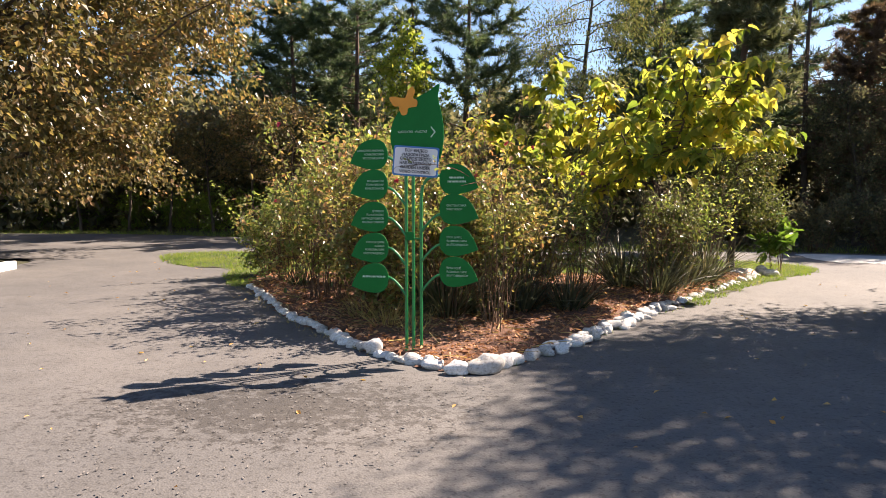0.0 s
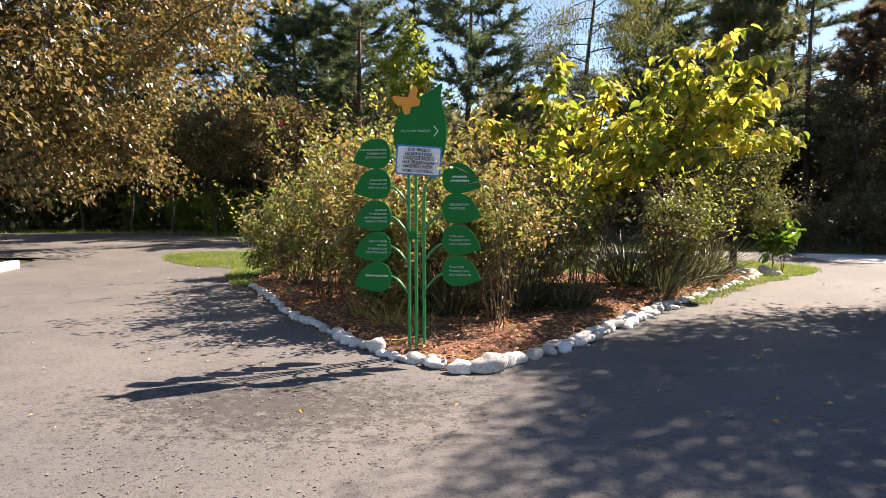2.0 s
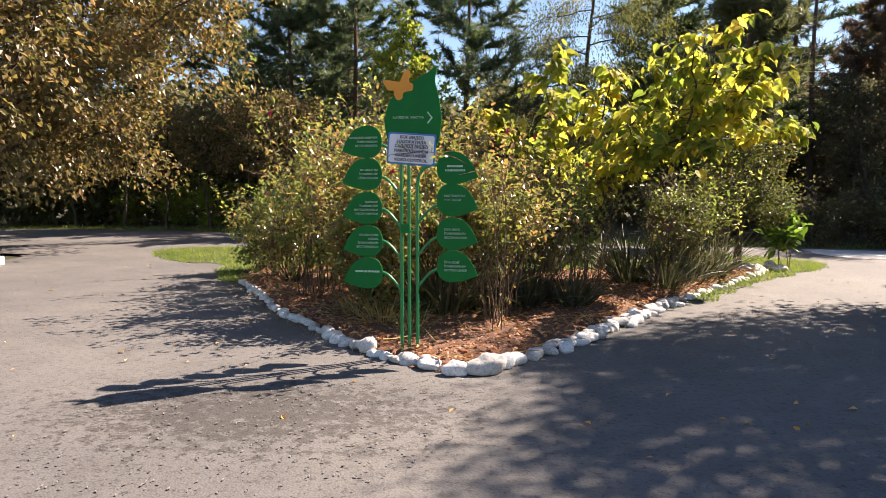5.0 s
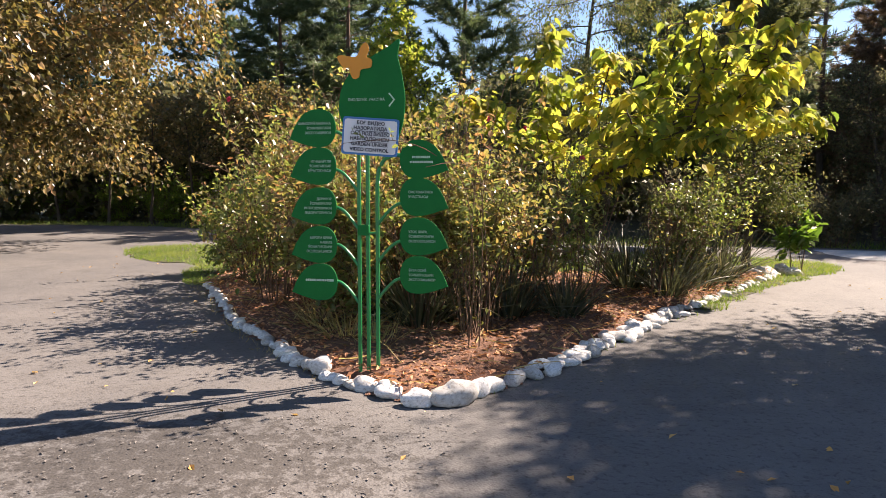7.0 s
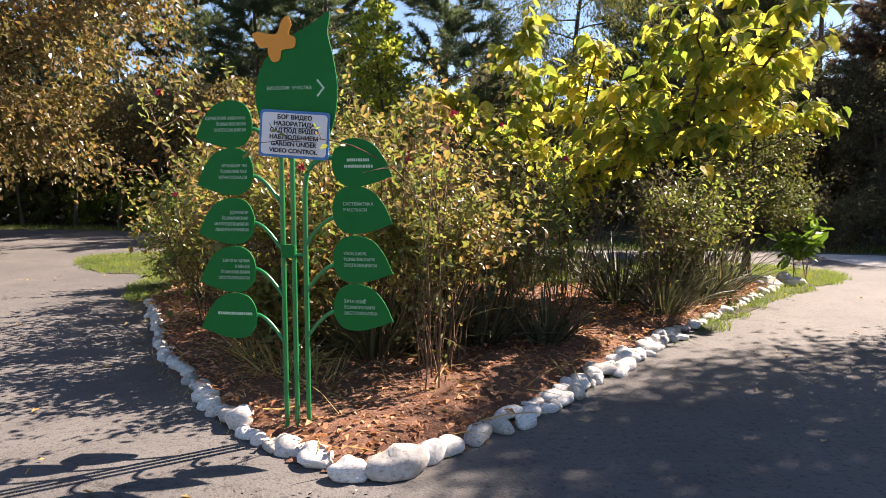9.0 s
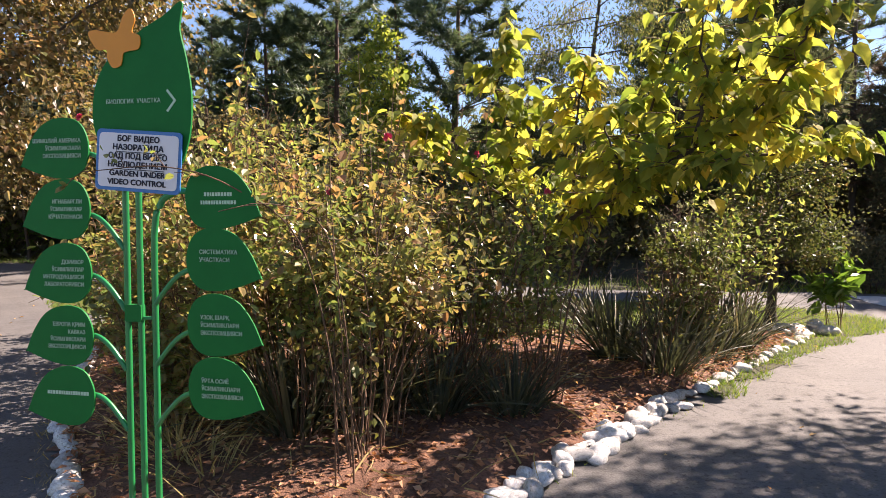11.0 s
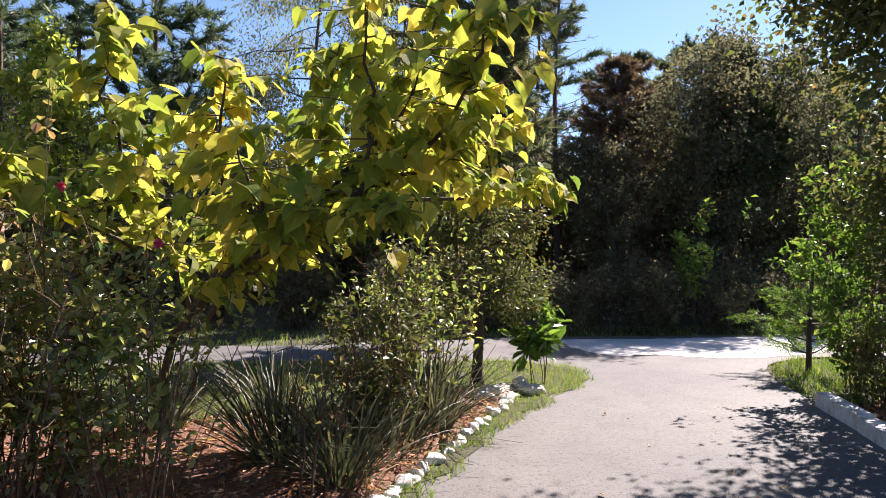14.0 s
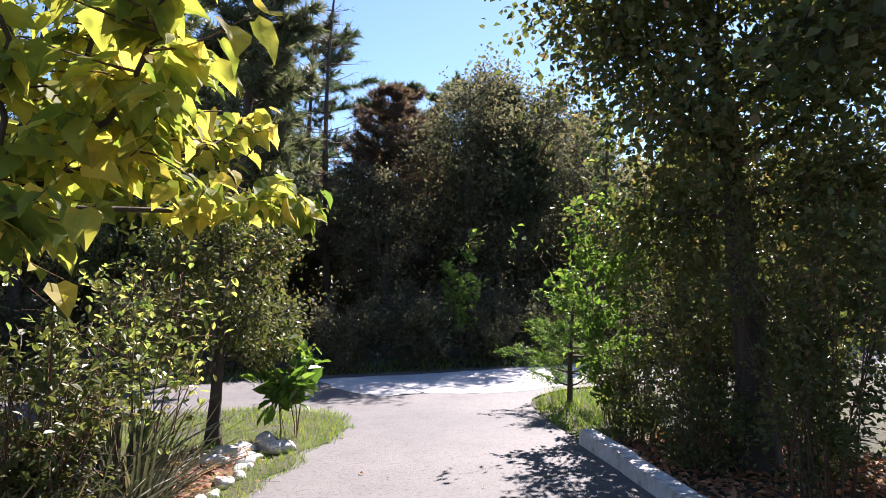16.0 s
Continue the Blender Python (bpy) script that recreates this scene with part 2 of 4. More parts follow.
def mesh_np(name, verts, faces, mat, smooth=False):
    """A mesh from arrays: verts (n, 3), faces a list of (m, k) index arrays."""
    me = bpy.data.meshes.new(name)
    me.vertices.add(len(verts))
    me.vertices.foreach_set("co", np.asarray(verts, np.float32).ravel())
    loops = np.concatenate([f.ravel() for f in faces]).astype(np.int32)
    sizes = np.concatenate([np.full(len(f), f.shape[1]) for f in faces]).astype(np.int32)
    me.loops.add(len(loops))
    me.loops.foreach_set("vertex_index", loops)
    me.polygons.add(len(sizes))
    me.polygons.foreach_set("loop_start", np.concatenate([[0], np.cumsum(sizes)[:-1]]).astype(np.int32))
    me.polygons.foreach_set("use_smooth", np.full(len(sizes), smooth))
    me.update(calc_edges=True)
    me.validate()
    me.materials.append(mat)
    return me


def put(name, me, parent=None, label=""):
    ob = new(name, me)
    ob.parent = parent
    return tagged(ob, label)


def part(name, bm, mat, parent, label="", smooth=False):
    me = bpy.data.meshes.new(name)
    bm.to_mesh(me)
    bm.free()
    me.materials.append(mat)
    for f in me.polygons:
        f.use_smooth = smooth
    return put(name, me, parent, label)


def thing(name, label, category, x=0.0, y=0.0, z=0.0, group="", kind=""):
    e = new(name)
    e.location = (x, y, z)
    return tagged(e, label, category, group, kind)


class Geo:
    """Collects tubes into one mesh."""

    def __init__(self):
        self.v, self.f, self.n = [], [], 0

    def tube(self, pts, radii, sides=6):
        pts, radii = np.asarray(pts, float), np.asarray(radii, float)
        d = np.gradient(pts, axis=0)
        d /= np.linalg.norm(d, axis=1)[:, None] + 1e-9
        ref = np.where(np.abs(d[:, 2:3]) > 0.9, [[1.0, 0, 0]], [[0, 0, 1.0]])
        a = np.cross(d, ref)
        a /= np.linalg.norm(a, axis=1)[:, None] + 1e-9
        b = np.cross(d, a)
        ang = np.arange(sides) * 2 * math.pi / sides
        ring = pts[:, None] + radii[:, None, None] * (np.cos(ang)[None, :, None] * a[:, None] + np.sin(ang)[None, :, None] * b[:, None])
        k = len(pts)
        i = np.arange(k - 1)[:, None] * sides + np.arange(sides)[None]
        j = np.arange(k - 1)[:, None] * sides + (np.arange(sides)[None] + 1) % sides
        self.f.append(np.stack([i, j, j + sides, i + sides], -1).reshape(-1, 4) + self.n)
        self.v.append(ring.reshape(-1, 3))
        self.n += k * sides

    def mesh(self, name, mat, smooth=True):
        return mesh_np(name, np.concatenate(self.v), [np.concatenate(self.f)], mat, smooth)


# leaf outlines: along the leaf, across it, out of its plane; and their faces
SMALL = (np.array([(0, 0, 0), (0.45, -0.5, 0.12), (1, 0, -0.1), (0.45, 0.5, 0.12)]), np.array([(0, 1, 2), (0, 2, 3)]))
HEART = (np.array([(0, 0, 0), (-0.06, -0.26, 0.05), (0.22, -0.5, 0.1), (0.62, -0.33, 0.07), (1, 0, -0.22), (0.62, 0.33, 0.07), (0.22, 0.5, 0.1),
                   (-0.06, 0.26, 0.05), (0.3, 0, -0.02), (0.65, 0, -0.06)]),
         np.array([(0, 1, 2, 8), (8, 2, 3, 9), (0, 8, 6, 7), (8, 9, 5, 6), (9, 3, 4, 4), (9, 4, 5, 5)]))
OVAL = (np.array([(0, 0, 0), (0.3, -0.42, 0.08), (0.68, -0.4, 0.05), (1, 0, -0.1), (0.68, 0.4, 0.05), (0.3, 0.42, 0.08)]),
        np.array([(0, 1, 2, 3), (0, 3, 4, 5)]))
BLADE = (np.array([(0, -0.5, 0), (0, 0.5, 0), (0.4, 0.42, 0.02), (0.4, -0.42, 0.02), (0.75, 0.3, -0.05), (0.75, -0.3, -0.05), (1, 0, -0.2)]),
         np.array([(0, 1, 2, 3), (3, 2, 4, 5), (5, 4, 6, 6)]))
NEEDLE = (np.array([(0, -0.5, 0), (0, 0.5, 0), (1, 0, 0)]), np.array([(0, 1, 2)]))


def unit(a):
    return a / (np.linalg.norm(a, axis=-1, keepdims=True) + 1e-9)


def leaves(name, shape, pos, way, size, width, mat, r, flat=0.6):
    """Leaves at pos along way; flat: how far their faces turn to the sky."""
    tv, tf = shape
    n = len(pos)
    way = unit(np.asarray(way, float))
    up = unit(np.array([[0, 0, 1.0]]) * flat + r.normal(0, 1, (n, 3)) * (1 - flat))
    side = unit(np.cross(way, up))
    nor = np.cross(side, way)
    size = np.broadcast_to(size, (n,))[:, None, None]
    v = pos[:, None] + size * (tv[None, :, 0:1] * way[:, None] + tv[None, :, 1:2] * width * side[:, None] + tv[None, :, 2:3] * nor[:, None])
    off = np.arange(n)[:, None, None] * len(tv)
    faces = []
    if tf.shape[1] == 4:
        tri = tf[tf[:, 2] == tf[:, 3]][:, :3]
        quad = tf[tf[:, 2] != tf[:, 3]]
        faces = [(q[None] + off).reshape(-1, q.shape[1]) for q in (quad, tri) if len(q)]
    else:
        faces = [(tf[None] + off).reshape(-1, 3)]
    return mesh_np(name, v.reshape(-1, 3), faces, mat)


def wander(r, start, way, length, steps, bend=0.15, lift=0.0):
    """A crooked line from start; lift bends it up (down: minus)."""
    p, d = np.array(start, float), unit(np.array(way, float))
    out = [p.copy()]
    for _ in range(steps):
        d = unit(d + r.normal(0, bend, 3) + np.array([0, 0, lift]))
        p = p + d * length / steps
        out.append(p.copy())
    return np.array(out)


def broadleaf(name, label, x, y, high, radius, low, mat, bark, seed, limbs=16, twigs=9, per=26, leaf=0.1, shape=SMALL, width=0.75, girth=0.12,
              lean=(0, 0), droop=0.0, spread=0.16, reach=None, group="", flat=0.45, tall_crown=0.75):
    """A broad-leaved tree: trunk, limbs, twigs and leaves in clumps at the twigs. reach: extra crown length by direction."""
    r = rng(seed)
    e = thing(name, label, "tree", x, y, 0, group)
    trunk = Geo()
    spine = wander(r, (0, 0, -0.05), (lean[0], lean[1], 1), high * 0.92, 9, 0.05, 0.08)
    k = np.linspace(0, 1, len(spine))
    rad = girth * (1 - 0.86 * k) * (1 + 0.5 * np.exp(-k * 30))
    trunk.tube(spine, rad, 9)
    pos, way = [], []
    twigwork = Geo()
    for i in range(limbs):
        limb = Geo()
        h = low + (0.97 - low) * (i + 0.5) / limbs
        at = np.array([np.interp(h, k, spine[:, c]) for c in range(3)])
        a = i * 2.4 + r.uniform(-0.5, 0.5)
        prof = math.sin(math.pi * min(1, max(0.06, (h - low * 0.6) / (1.12 - low * 0.6)) ** tall_crown)) ** 0.7
        far = radius * prof * r.uniform(0.75, 1.12)
        out = np.array([math.cos(a), math.sin(a), 0])
        if reach is not None:
            far *= 1 + max(0, out[0] * reach[0] + out[1] * reach[1])
        line = wander(r, at, out + np.array([0, 0, r.uniform(0.1, 0.6) - droop * 0.5]), far, 6, 0.13, 0.03 - droop * 0.1)
        g = max(0.012, girth * (1 - 0.8 * h) * 0.42)
        limb.tube(line, np.linspace(g, 0.008, 7), 5)
        for j in range(twigs):
            t = 0.25 + 0.75 * (j + r.uniform(0, 1)) / twigs
            s = np.array([np.interp(t, np.linspace(0, 1, 7), line[:, c]) for c in range(3)])
            d = unit(out * 0.6 + r.normal(0, 0.7, 3) + np.array([0, 0, 0.15 - droop]))
            tw = wander(r, s, d, far * r.uniform(0.22, 0.42) + 0.1, 4, 0.2, -0.02 - droop * 0.2)
            twigwork.tube(tw, np.linspace(0.009, 0.003, 5), 3)
            u = r.uniform(0.05, 1.05, per)
            c = np.stack([np.interp(u, np.linspace(0, 1, 5), tw[:, q]) for q in range(3)], 1)
            pos.append(c + r.normal(0, spread, (per, 3)) * np.array([1, 1, 0.75]))
            way.append(d[None] * 0.7 + r.normal(0, 0.6, (per, 3)) + np.array([[0, 0, -0.35 - droop]]))
        put("limb", limb.mesh("limb", bark), e)
    pos, way = np.concatenate(pos), np.concatenate(way)
    put("trunk", trunk.mesh("trunk", bark), e)
    tagged(put("branchwork", twigwork.mesh("branchwork", bark), e), kind="stuff")
    put("crown", leaves("crown", shape, pos, way, leaf * r.uniform(0.6, 1.25, len(pos)), width, mat, r, flat), e)
    return e


def conifer(name, label, x, y, high, radius, low, mat, bark, seed, whorls=17, per_whorl=6, tufts=12, needles=60, needle=0.22, thick=0.03, girth=0.14,
            up=0.15, pointed=1.0, group="", gaps=0.12, crown="crown"):
    """A pine or spruce: whorls of boughs, needles in brushes at their side shoots."""
    r = rng(seed)
    e = thing(name, label, "tree", x, y, 0, group)
    trunk, bough = Geo(), Geo()
    spine = wander(r, (0, 0, -0.05), (0, 0, 1), high, 8, 0.025, 0.05)
    k = np.linspace(0, 1, 9)
    trunk.tube(spine, girth * (1 - 0.9 * k) + 0.01, 8)
    pos, way = [], []
    for i in range(whorls):
        h = low + (0.99 - low) * (i + r.uniform(0.2, 0.8)) / whorls
        at = np.array([np.interp(h, k, spine[:, c]) for c in range(3)])
        q = (h - low) / (1 - low)
        far = radius * max(0.07, (1 - q) ** (0.8 * pointed) * (0.55 + 0.45 * min(1, q * 5)))
        for j in range(per_whorl):
            if r.uniform() < gaps:
                continue
            a = j * 2 * math.pi / per_whorl + i * 1.1 + r.uniform(-0.35, 0.35)
            out = np.array([math.cos(a), math.sin(a), 0])
            length = far * r.uniform(0.65, 1.15)
            line = wander(r, at, out + np.array([0, 0, up + r.uniform(-0.2, 0.2)]), length, 5, 0.09, 0.05)
            bough.tube(line, np.linspace(max(0.012, girth * 0.25 * (1 - h)), 0.006, 6), 4)
            for t in np.linspace(0.28, 1.0, tufts):
                s = np.array([np.interp(t, np.linspace(0, 1, 6), line[:, c]) for c in range(3)])
                d = unit(out * 0.8 + r.normal(0, 0.55, 3) * np.array([1, 1, 0.5]) + np.array([0, 0, 0.25]))
                shoot = length * 0.22 * r.uniform(0.6, 1.3) + 0.08
                u = r.uniform(0, 1, needles)[:, None]
                pos.append(s + d * shoot * u + r.normal(0, 0.02, (needles, 3)))
                way.append(d[None] * 0.9 + r.normal(0, 0.55, (needles, 3)))
    pos, way = np.concatenate(pos), np.concatenate(way)
    put("trunk", trunk.mesh("trunk", bark), e)
    tagged(put("branchwork", bough.mesh("branchwork", bark), e), kind="stuff")
    put(crown, leaves("crown", NEEDLE, pos, way, needle * r.uniform(0.6, 1.2, len(pos)), thick / needle, mat, r, 0.2), e)
    return e


def shrub(name, label, x, y, high, radius, mat, seed, canes=26, side=6, per=12, leaf=0.045, cane_mat=None, low=0.25, width=0.65, shape=SMALL,
          upright=1.0, sprays=0, category="shrub", squash=1.0, group="", spread=0.06, thick=0.006, flat=0.5):
    """A shrub of many canes from one stool, side shoots and small leaves."""
    r = rng(seed)
    e = thing(name, label, category, x, y, 0.0, group)
    pos, way = [], []
    for i in range(canes):
        cane = Geo()
        a = i * 2.399 + r.uniform(-0.4, 0.4)
        f = math.sqrt((i + 0.5) / canes)
        out = np.array([math.cos(a), math.sin(a) * squash, 0])
        start = out * f * radius * 0.28
        tip = out * f * radius * 0.8 + np.array([0, 0, high * (1.0 - 0.3 * f * f) * r.uniform(0.72, 1.06)])
        line = wander(r, start, tip - start + np.array([0, 0, upright * 0.5]), np.linalg.norm(tip - start), 7, 0.09, 0.0)
        cane.tube(line, np.linspace(thick * r.uniform(0.7, 1.5), 0.0025, 8), 4)
        for j in range(side):
            t = low + (1 - low) * (j + r.uniform(0.2, 1)) / side
            s = np.array([np.interp(t, np.linspace(0, 1, 8), line[:, c]) for c in range(3)])
            d = unit(r.normal(0, 1, 3) * np.array([1, 1, 0.6]) + out * 0.5 + np.array([0, 0, 0.35]))
            tw = wander(r, s, d, radius * r.uniform(0.14, 0.4) + 0.05, 3, 0.2)
            cane.tube(tw, [0.0035, 0.003, 0.0025, 0.0015], 3)
            u = r.uniform(0, 1.05, per)
            c = np.stack([np.interp(u, np.linspace(0, 1, 4), tw[:, q]) for q in range(3)], 1)
            pos.append(c + r.normal(0, spread, (per, 3)))
            way.append(d[None] * 0.6 + r.normal(0, 0.7, (per, 3)))
        put("cane", cane.mesh("cane", cane_mat or M_CANE), e)
    for i in range(sprays):
        a = r.uniform(0, 6.28)
        line = wander(r, (0.1 * math.cos(a), 0.1 * math.sin(a), 0.0), (0.35 * math.cos(a), 0.35 * math.sin(a), 1), high * r.uniform(1.1, 1.3), 9, 0.05, -0.035)
        cane = Geo()
        cane.tube(line, np.linspace(thick, 0.0015, 10), 4)
        put("cane", cane.mesh("cane", cane_mat or M_CANE), e)
        u = r.uniform(0.5, 1.0, 40)
        pos.append(np.stack([np.interp(u, np.linspace(0, 1, 10), line[:, q]) for q in range(3)], 1) + r.normal(0, 0.03, (40, 3)))
        way.append(r.normal(0, 1, (40, 3)))
    pos, way = np.concatenate(pos), np.concatenate(way)
    holes = np.array([noise.noise((a * 3.1 + x, b * 3.1 + y, c * 3.1)) for a, b, c in pos]) > -0.06
    pos, way = pos[holes], way[holes]
    pos[:, 2] = np.maximum(pos[:, 2], 0.06)
    if mat is M_ROSE:
        for at in pos[np.argsort(pos[:, 2] - 0.5 * pos[:, 1])[-60::30]]:
            d = r.normal(0, 1, (14, 3)) + np.array([0, -0.4, 0.8])
            put("flower", leaves("flower", OVAL, np.repeat(at[None], 14, 0), d, 0.035, 0.9, M_PETAL, r, 0.3), e, "small pink rose flower")
    put("foliage", leaves("foliage", shape, pos, way, leaf * r.uniform(0.6, 1.3, len(pos)), width, mat, r, flat), e)
    return e


def blade_mesh(droop, mat):
    """A long arching leaf, one metre long and 2 cm wide."""
    t = np.linspace(0, 1, 7)
    half = 0.01 * np.sqrt(np.clip(1 - t, 0.002, 1)) * (0.8 + 0.5 * np.sin(t * 3))
    z = -droop * t ** 2.2
    v = np.concatenate([np.stack([t, -half, z + 0.004], 1), np.stack([t, 0 * t, z], 1), np.stack([t, half, z + 0.004], 1)])
    i = np.arange(6)
    f = np.concatenate([np.stack([i + o, i + 1 + o, i + 8 + o, i + 7 + o], 1) for o in (0, 7)])
    return mesh_np("blade", v, [f], mat, True)


def single(mat, name):
    """The same leaf for leaves that are objects of their own: the tone goes by the object."""
    m = mat.copy()
    m.name = name
    n, l = m.node_tree.nodes, m.node_tree.links
    oi = n.new("ShaderNodeObjectInfo")
    for link in list(l):
        if link.from_socket.name == "Random Per Island":
            to = link.to_socket
            l.remove(link)
            l.new(oi.outputs["Random"], to)
    return m


M_BLADEONE, M_YELLOWONE = single(M_BLADE, "sword_leaf_single"), single(M_YELLOW, "big_leaf_single")
M_DRYONE = single(M_DRYGRASS, "dry_grass_single")
BLADES = {m: [blade_mesh(d, one) for d in (0.05, 0.2, 0.4, 0.65)] for m, one in ((M_BLADE, M_BLADEONE), (M_DRYGRASS, M_DRYONE))}


def clump(name, label, x, y, count, length, mat, seed, radius=0.14, lean=0.95, width=0.02, category="plant"):
    """A clump of long sword leaves."""
    r = rng(seed)
    e = thing(name, label, category, x, y, 0.0)
    a = r.uniform(0, 2 * math.pi, count)
    d = np.stack([np.cos(a), np.sin(a), 0 * a], 1)
    pos = d * (radius * np.sqrt(r.uniform(0, 1, count)))[:, None] + np.array([0, 0, 0.01])
    way = d * (lean * r.uniform(0.1, 1.1, count))[:, None] + np.array([0, 0, 1.0])
    size = length * r.uniform(0.6, 1.1, count)
    for p, w, s in zip(pos, way, size):
        ob = put("blade", BLADES[mat][r.integers(4)], e)
        ob.matrix_basis = (Matrix.Translation(p) @ Vector(w).to_track_quat("X", "Z").to_matrix().to_4x4() @ Matrix.Rotation(r.uniform(-0.6, 0.6), 4, "X") @
                           Matrix.Diagonal((s, width / 0.02 * r.uniform(0.7, 1.3), s, 1)))
    return e


def in_poly(p, poly):
    x, y = p[:, 0], p[:, 1]
    inside = np.zeros(len(p), bool)
    q = np.asarray(poly)
    for (x0, y0), (x1, y1) in zip(q, np.roll(q, -1, 0)):
        c = ((y0 > y) != (y1 > y)) & (x < (x1 - x0) * (y - y0) / (y1 - y0 + 1e-12) + x0)
        inside ^= c
    return inside


def scatter(poly, count, r):
    q = np.asarray(poly)
    lo, hi = q.min(0), q.max(0)
    p = r.uniform(lo, hi, (count, 2))
    return p[in_poly(p, q)]


def smooth_line(pts, step=0.12, rough=0.0, seed=1, closed=False):
    """Catmull-Rom through pts, resampled, with a ragged edge."""
    p = np.array(pts, float)
    if closed:
        p = np.vstack([p[-1], p, p[0], p[1]])
    else:
        p = np.vstack([2 * p[0] - p[1], p, 2 * p[-1] - p[-2]])
    out = []
    for i in range(1, len(p) - 2):
        n = max(2, int(np.linalg.norm(p[i + 1] - p[i]) / step))
        t = np.linspace(0, 1, n, endpoint=False)[:, None]
        a, b, c, d = p[i - 1], p[i], p[i + 1], p[i + 2]
        out.append(0.5 * (2 * b + (c - a) * t + (2 * a - 5 * b + 4 * c - d) * t ** 2 + (3 * b - a - 3 * c + d) * t ** 3))
    out = np.concatenate(out)
    if not closed:
        out = np.vstack([out, p[-2]])
    if rough:
        out = out + np.array([[noise.noise((x * 3, y * 3, seed)), noise.noise((x * 3, y * 3, seed + 9))] for x, y in out]) * rough
    return out


def sheet(name, outline, z, mat, label, thick=0.0):
    """A flat piece of ground with the given outline."""
    bm = bmesh.new()
    f = bm.faces.new([bm.verts.new((x, y, z)) for x, y in outline])
    if f.normal.z < 0 or f.calc_area() and sum((b[0] - a[0]) * (b[1] + a[1]) for a, b in zip(outline, np.roll(outline, -1, 0))) > 0:
        f.normal_flip()
    bmesh.ops.triangulate(bm, faces=bm.faces[:])
    ob = part(name, bm, mat, None)
    return tagged(ob, label, name, "", "structure")


# ---- ground, road, bed ----
ROAD = [(4.9, -16), (5.0, 0), (5.3, 3.6), (5.65, 5.4), (6.05, 6.7), (6.5, 7.95), (6.98, 8.95), (7.5, 10.15), (7.95, 11.15), (8.3, 11.8), (8.9, 12.5), (9.6, 12.85),
        (12, 12.6), (24, 10.2), (24, 12.6), (12.8, 15.05), (10.1, 15.65), (8.4, 15.95), (7.3, 16.25), (6, 16.3), (3, 16.3), (0.3, 17.1), (-4, 18.9), (-8, 20.7), (-12, 21.6),
        (-26, 21.0), (-26, 11.0), (-10, 13.6), (-8.9, 13.5), (-8.5, 12.5), (-8.2, 11.4), (-7.7, 9), (-7.1, 5), (-6.6, 0), (-6.6, -16)]
BED_LEFT = [(0.37, 5.44), (0.17, 5.42), (-0.12, 5.56), (-0.33, 5.71), (-0.56, 5.93), (-0.78, 6.17), (-1.2, 6.78), (-1.61, 7.32), (-2.03, 7.98), (-2.53, 8.95), (-3.12, 9.98)]
BED_RIGHT = [(0.37, 5.44), (0.53, 5.63), (0.7, 5.83), (0.88, 6.08), (1.12, 6.45), (1.41, 6.95), (1.84, 7.56), (2.4, 8.38), (2.8, 8.84), (3.15, 9.3), (3.52, 9.82), (4.0, 10.48), (4.42, 11.07), (4.74, 11.48)]
BED = [*BED_LEFT[::-1], *BED_RIGHT[1:], (4.35, 11.95), (3.4, 11.6), (2.0, 11.25), (0, 11.4), (-2.0, 11.5), (-3.3, 11.0)]
LAWN = [(-3.15, 9.9), (-4.1, 11.9), (-5.2, 12.5), (-6.2, 13.7), (-6.3, 14.9), (-4.6, 15.3), (0, 15.0), (3.4, 14.4), (5.2, 13.9), (6.1, 13.2), (6.1, 12.45), (5.32, 11.62), (4.4, 10.62), (3.55, 9.55), (2.85, 8.75), (2.5, 9.2), (0, 9.8)]

bm = bmesh.new()
bmesh.ops.create_grid(bm, x_segments=60, y_segments=60, size=300)
for v in bm.verts:
    v.co.z = -0.025
ground = tagged(part("ground", bm, M_FOREST, None), "dark leaf-strewn woodland soil under the trees", "ground", "", "structure")
sheet("road", smooth_line(ROAD, 0.35, 0.12, 3, True), 0.0, M_ASPHALT, "worn grey asphalt road with fine cracks and pits")
# Far strip of the same road; its glare of sun is painted as a pale sheet.
SUN_STRIP = [(7.1, 15.2), (7.4, 15.75), (9, 15.4), (11, 15.1), (13.2, 14.5), (12.5, 13.9), (11, 13.45), (9.5, 13.1), (8.6, 13.25), (8.0, 13.7), (7.2, 14.0)]
tagged(sheet("sunlit_road_strip", smooth_line(SUN_STRIP, 0.1, 0.12, 12, True), 0.004, M_SUNLIT_ROAD, "strip of the far road coloured pale to show full sun"), "", "road")
sheet("lawn", smooth_line(LAWN, 0.15, 0.16, 5, True), 0.008, M_FOREST, "thin grass strip round the planted bed")


def bed_height(x, y):
    return 0.075 + 0.03 * noise.noise((x * 1.1, y * 1.1, 0.3)) + 0.02 * noise.noise((x * 5, y * 5, 1.3))


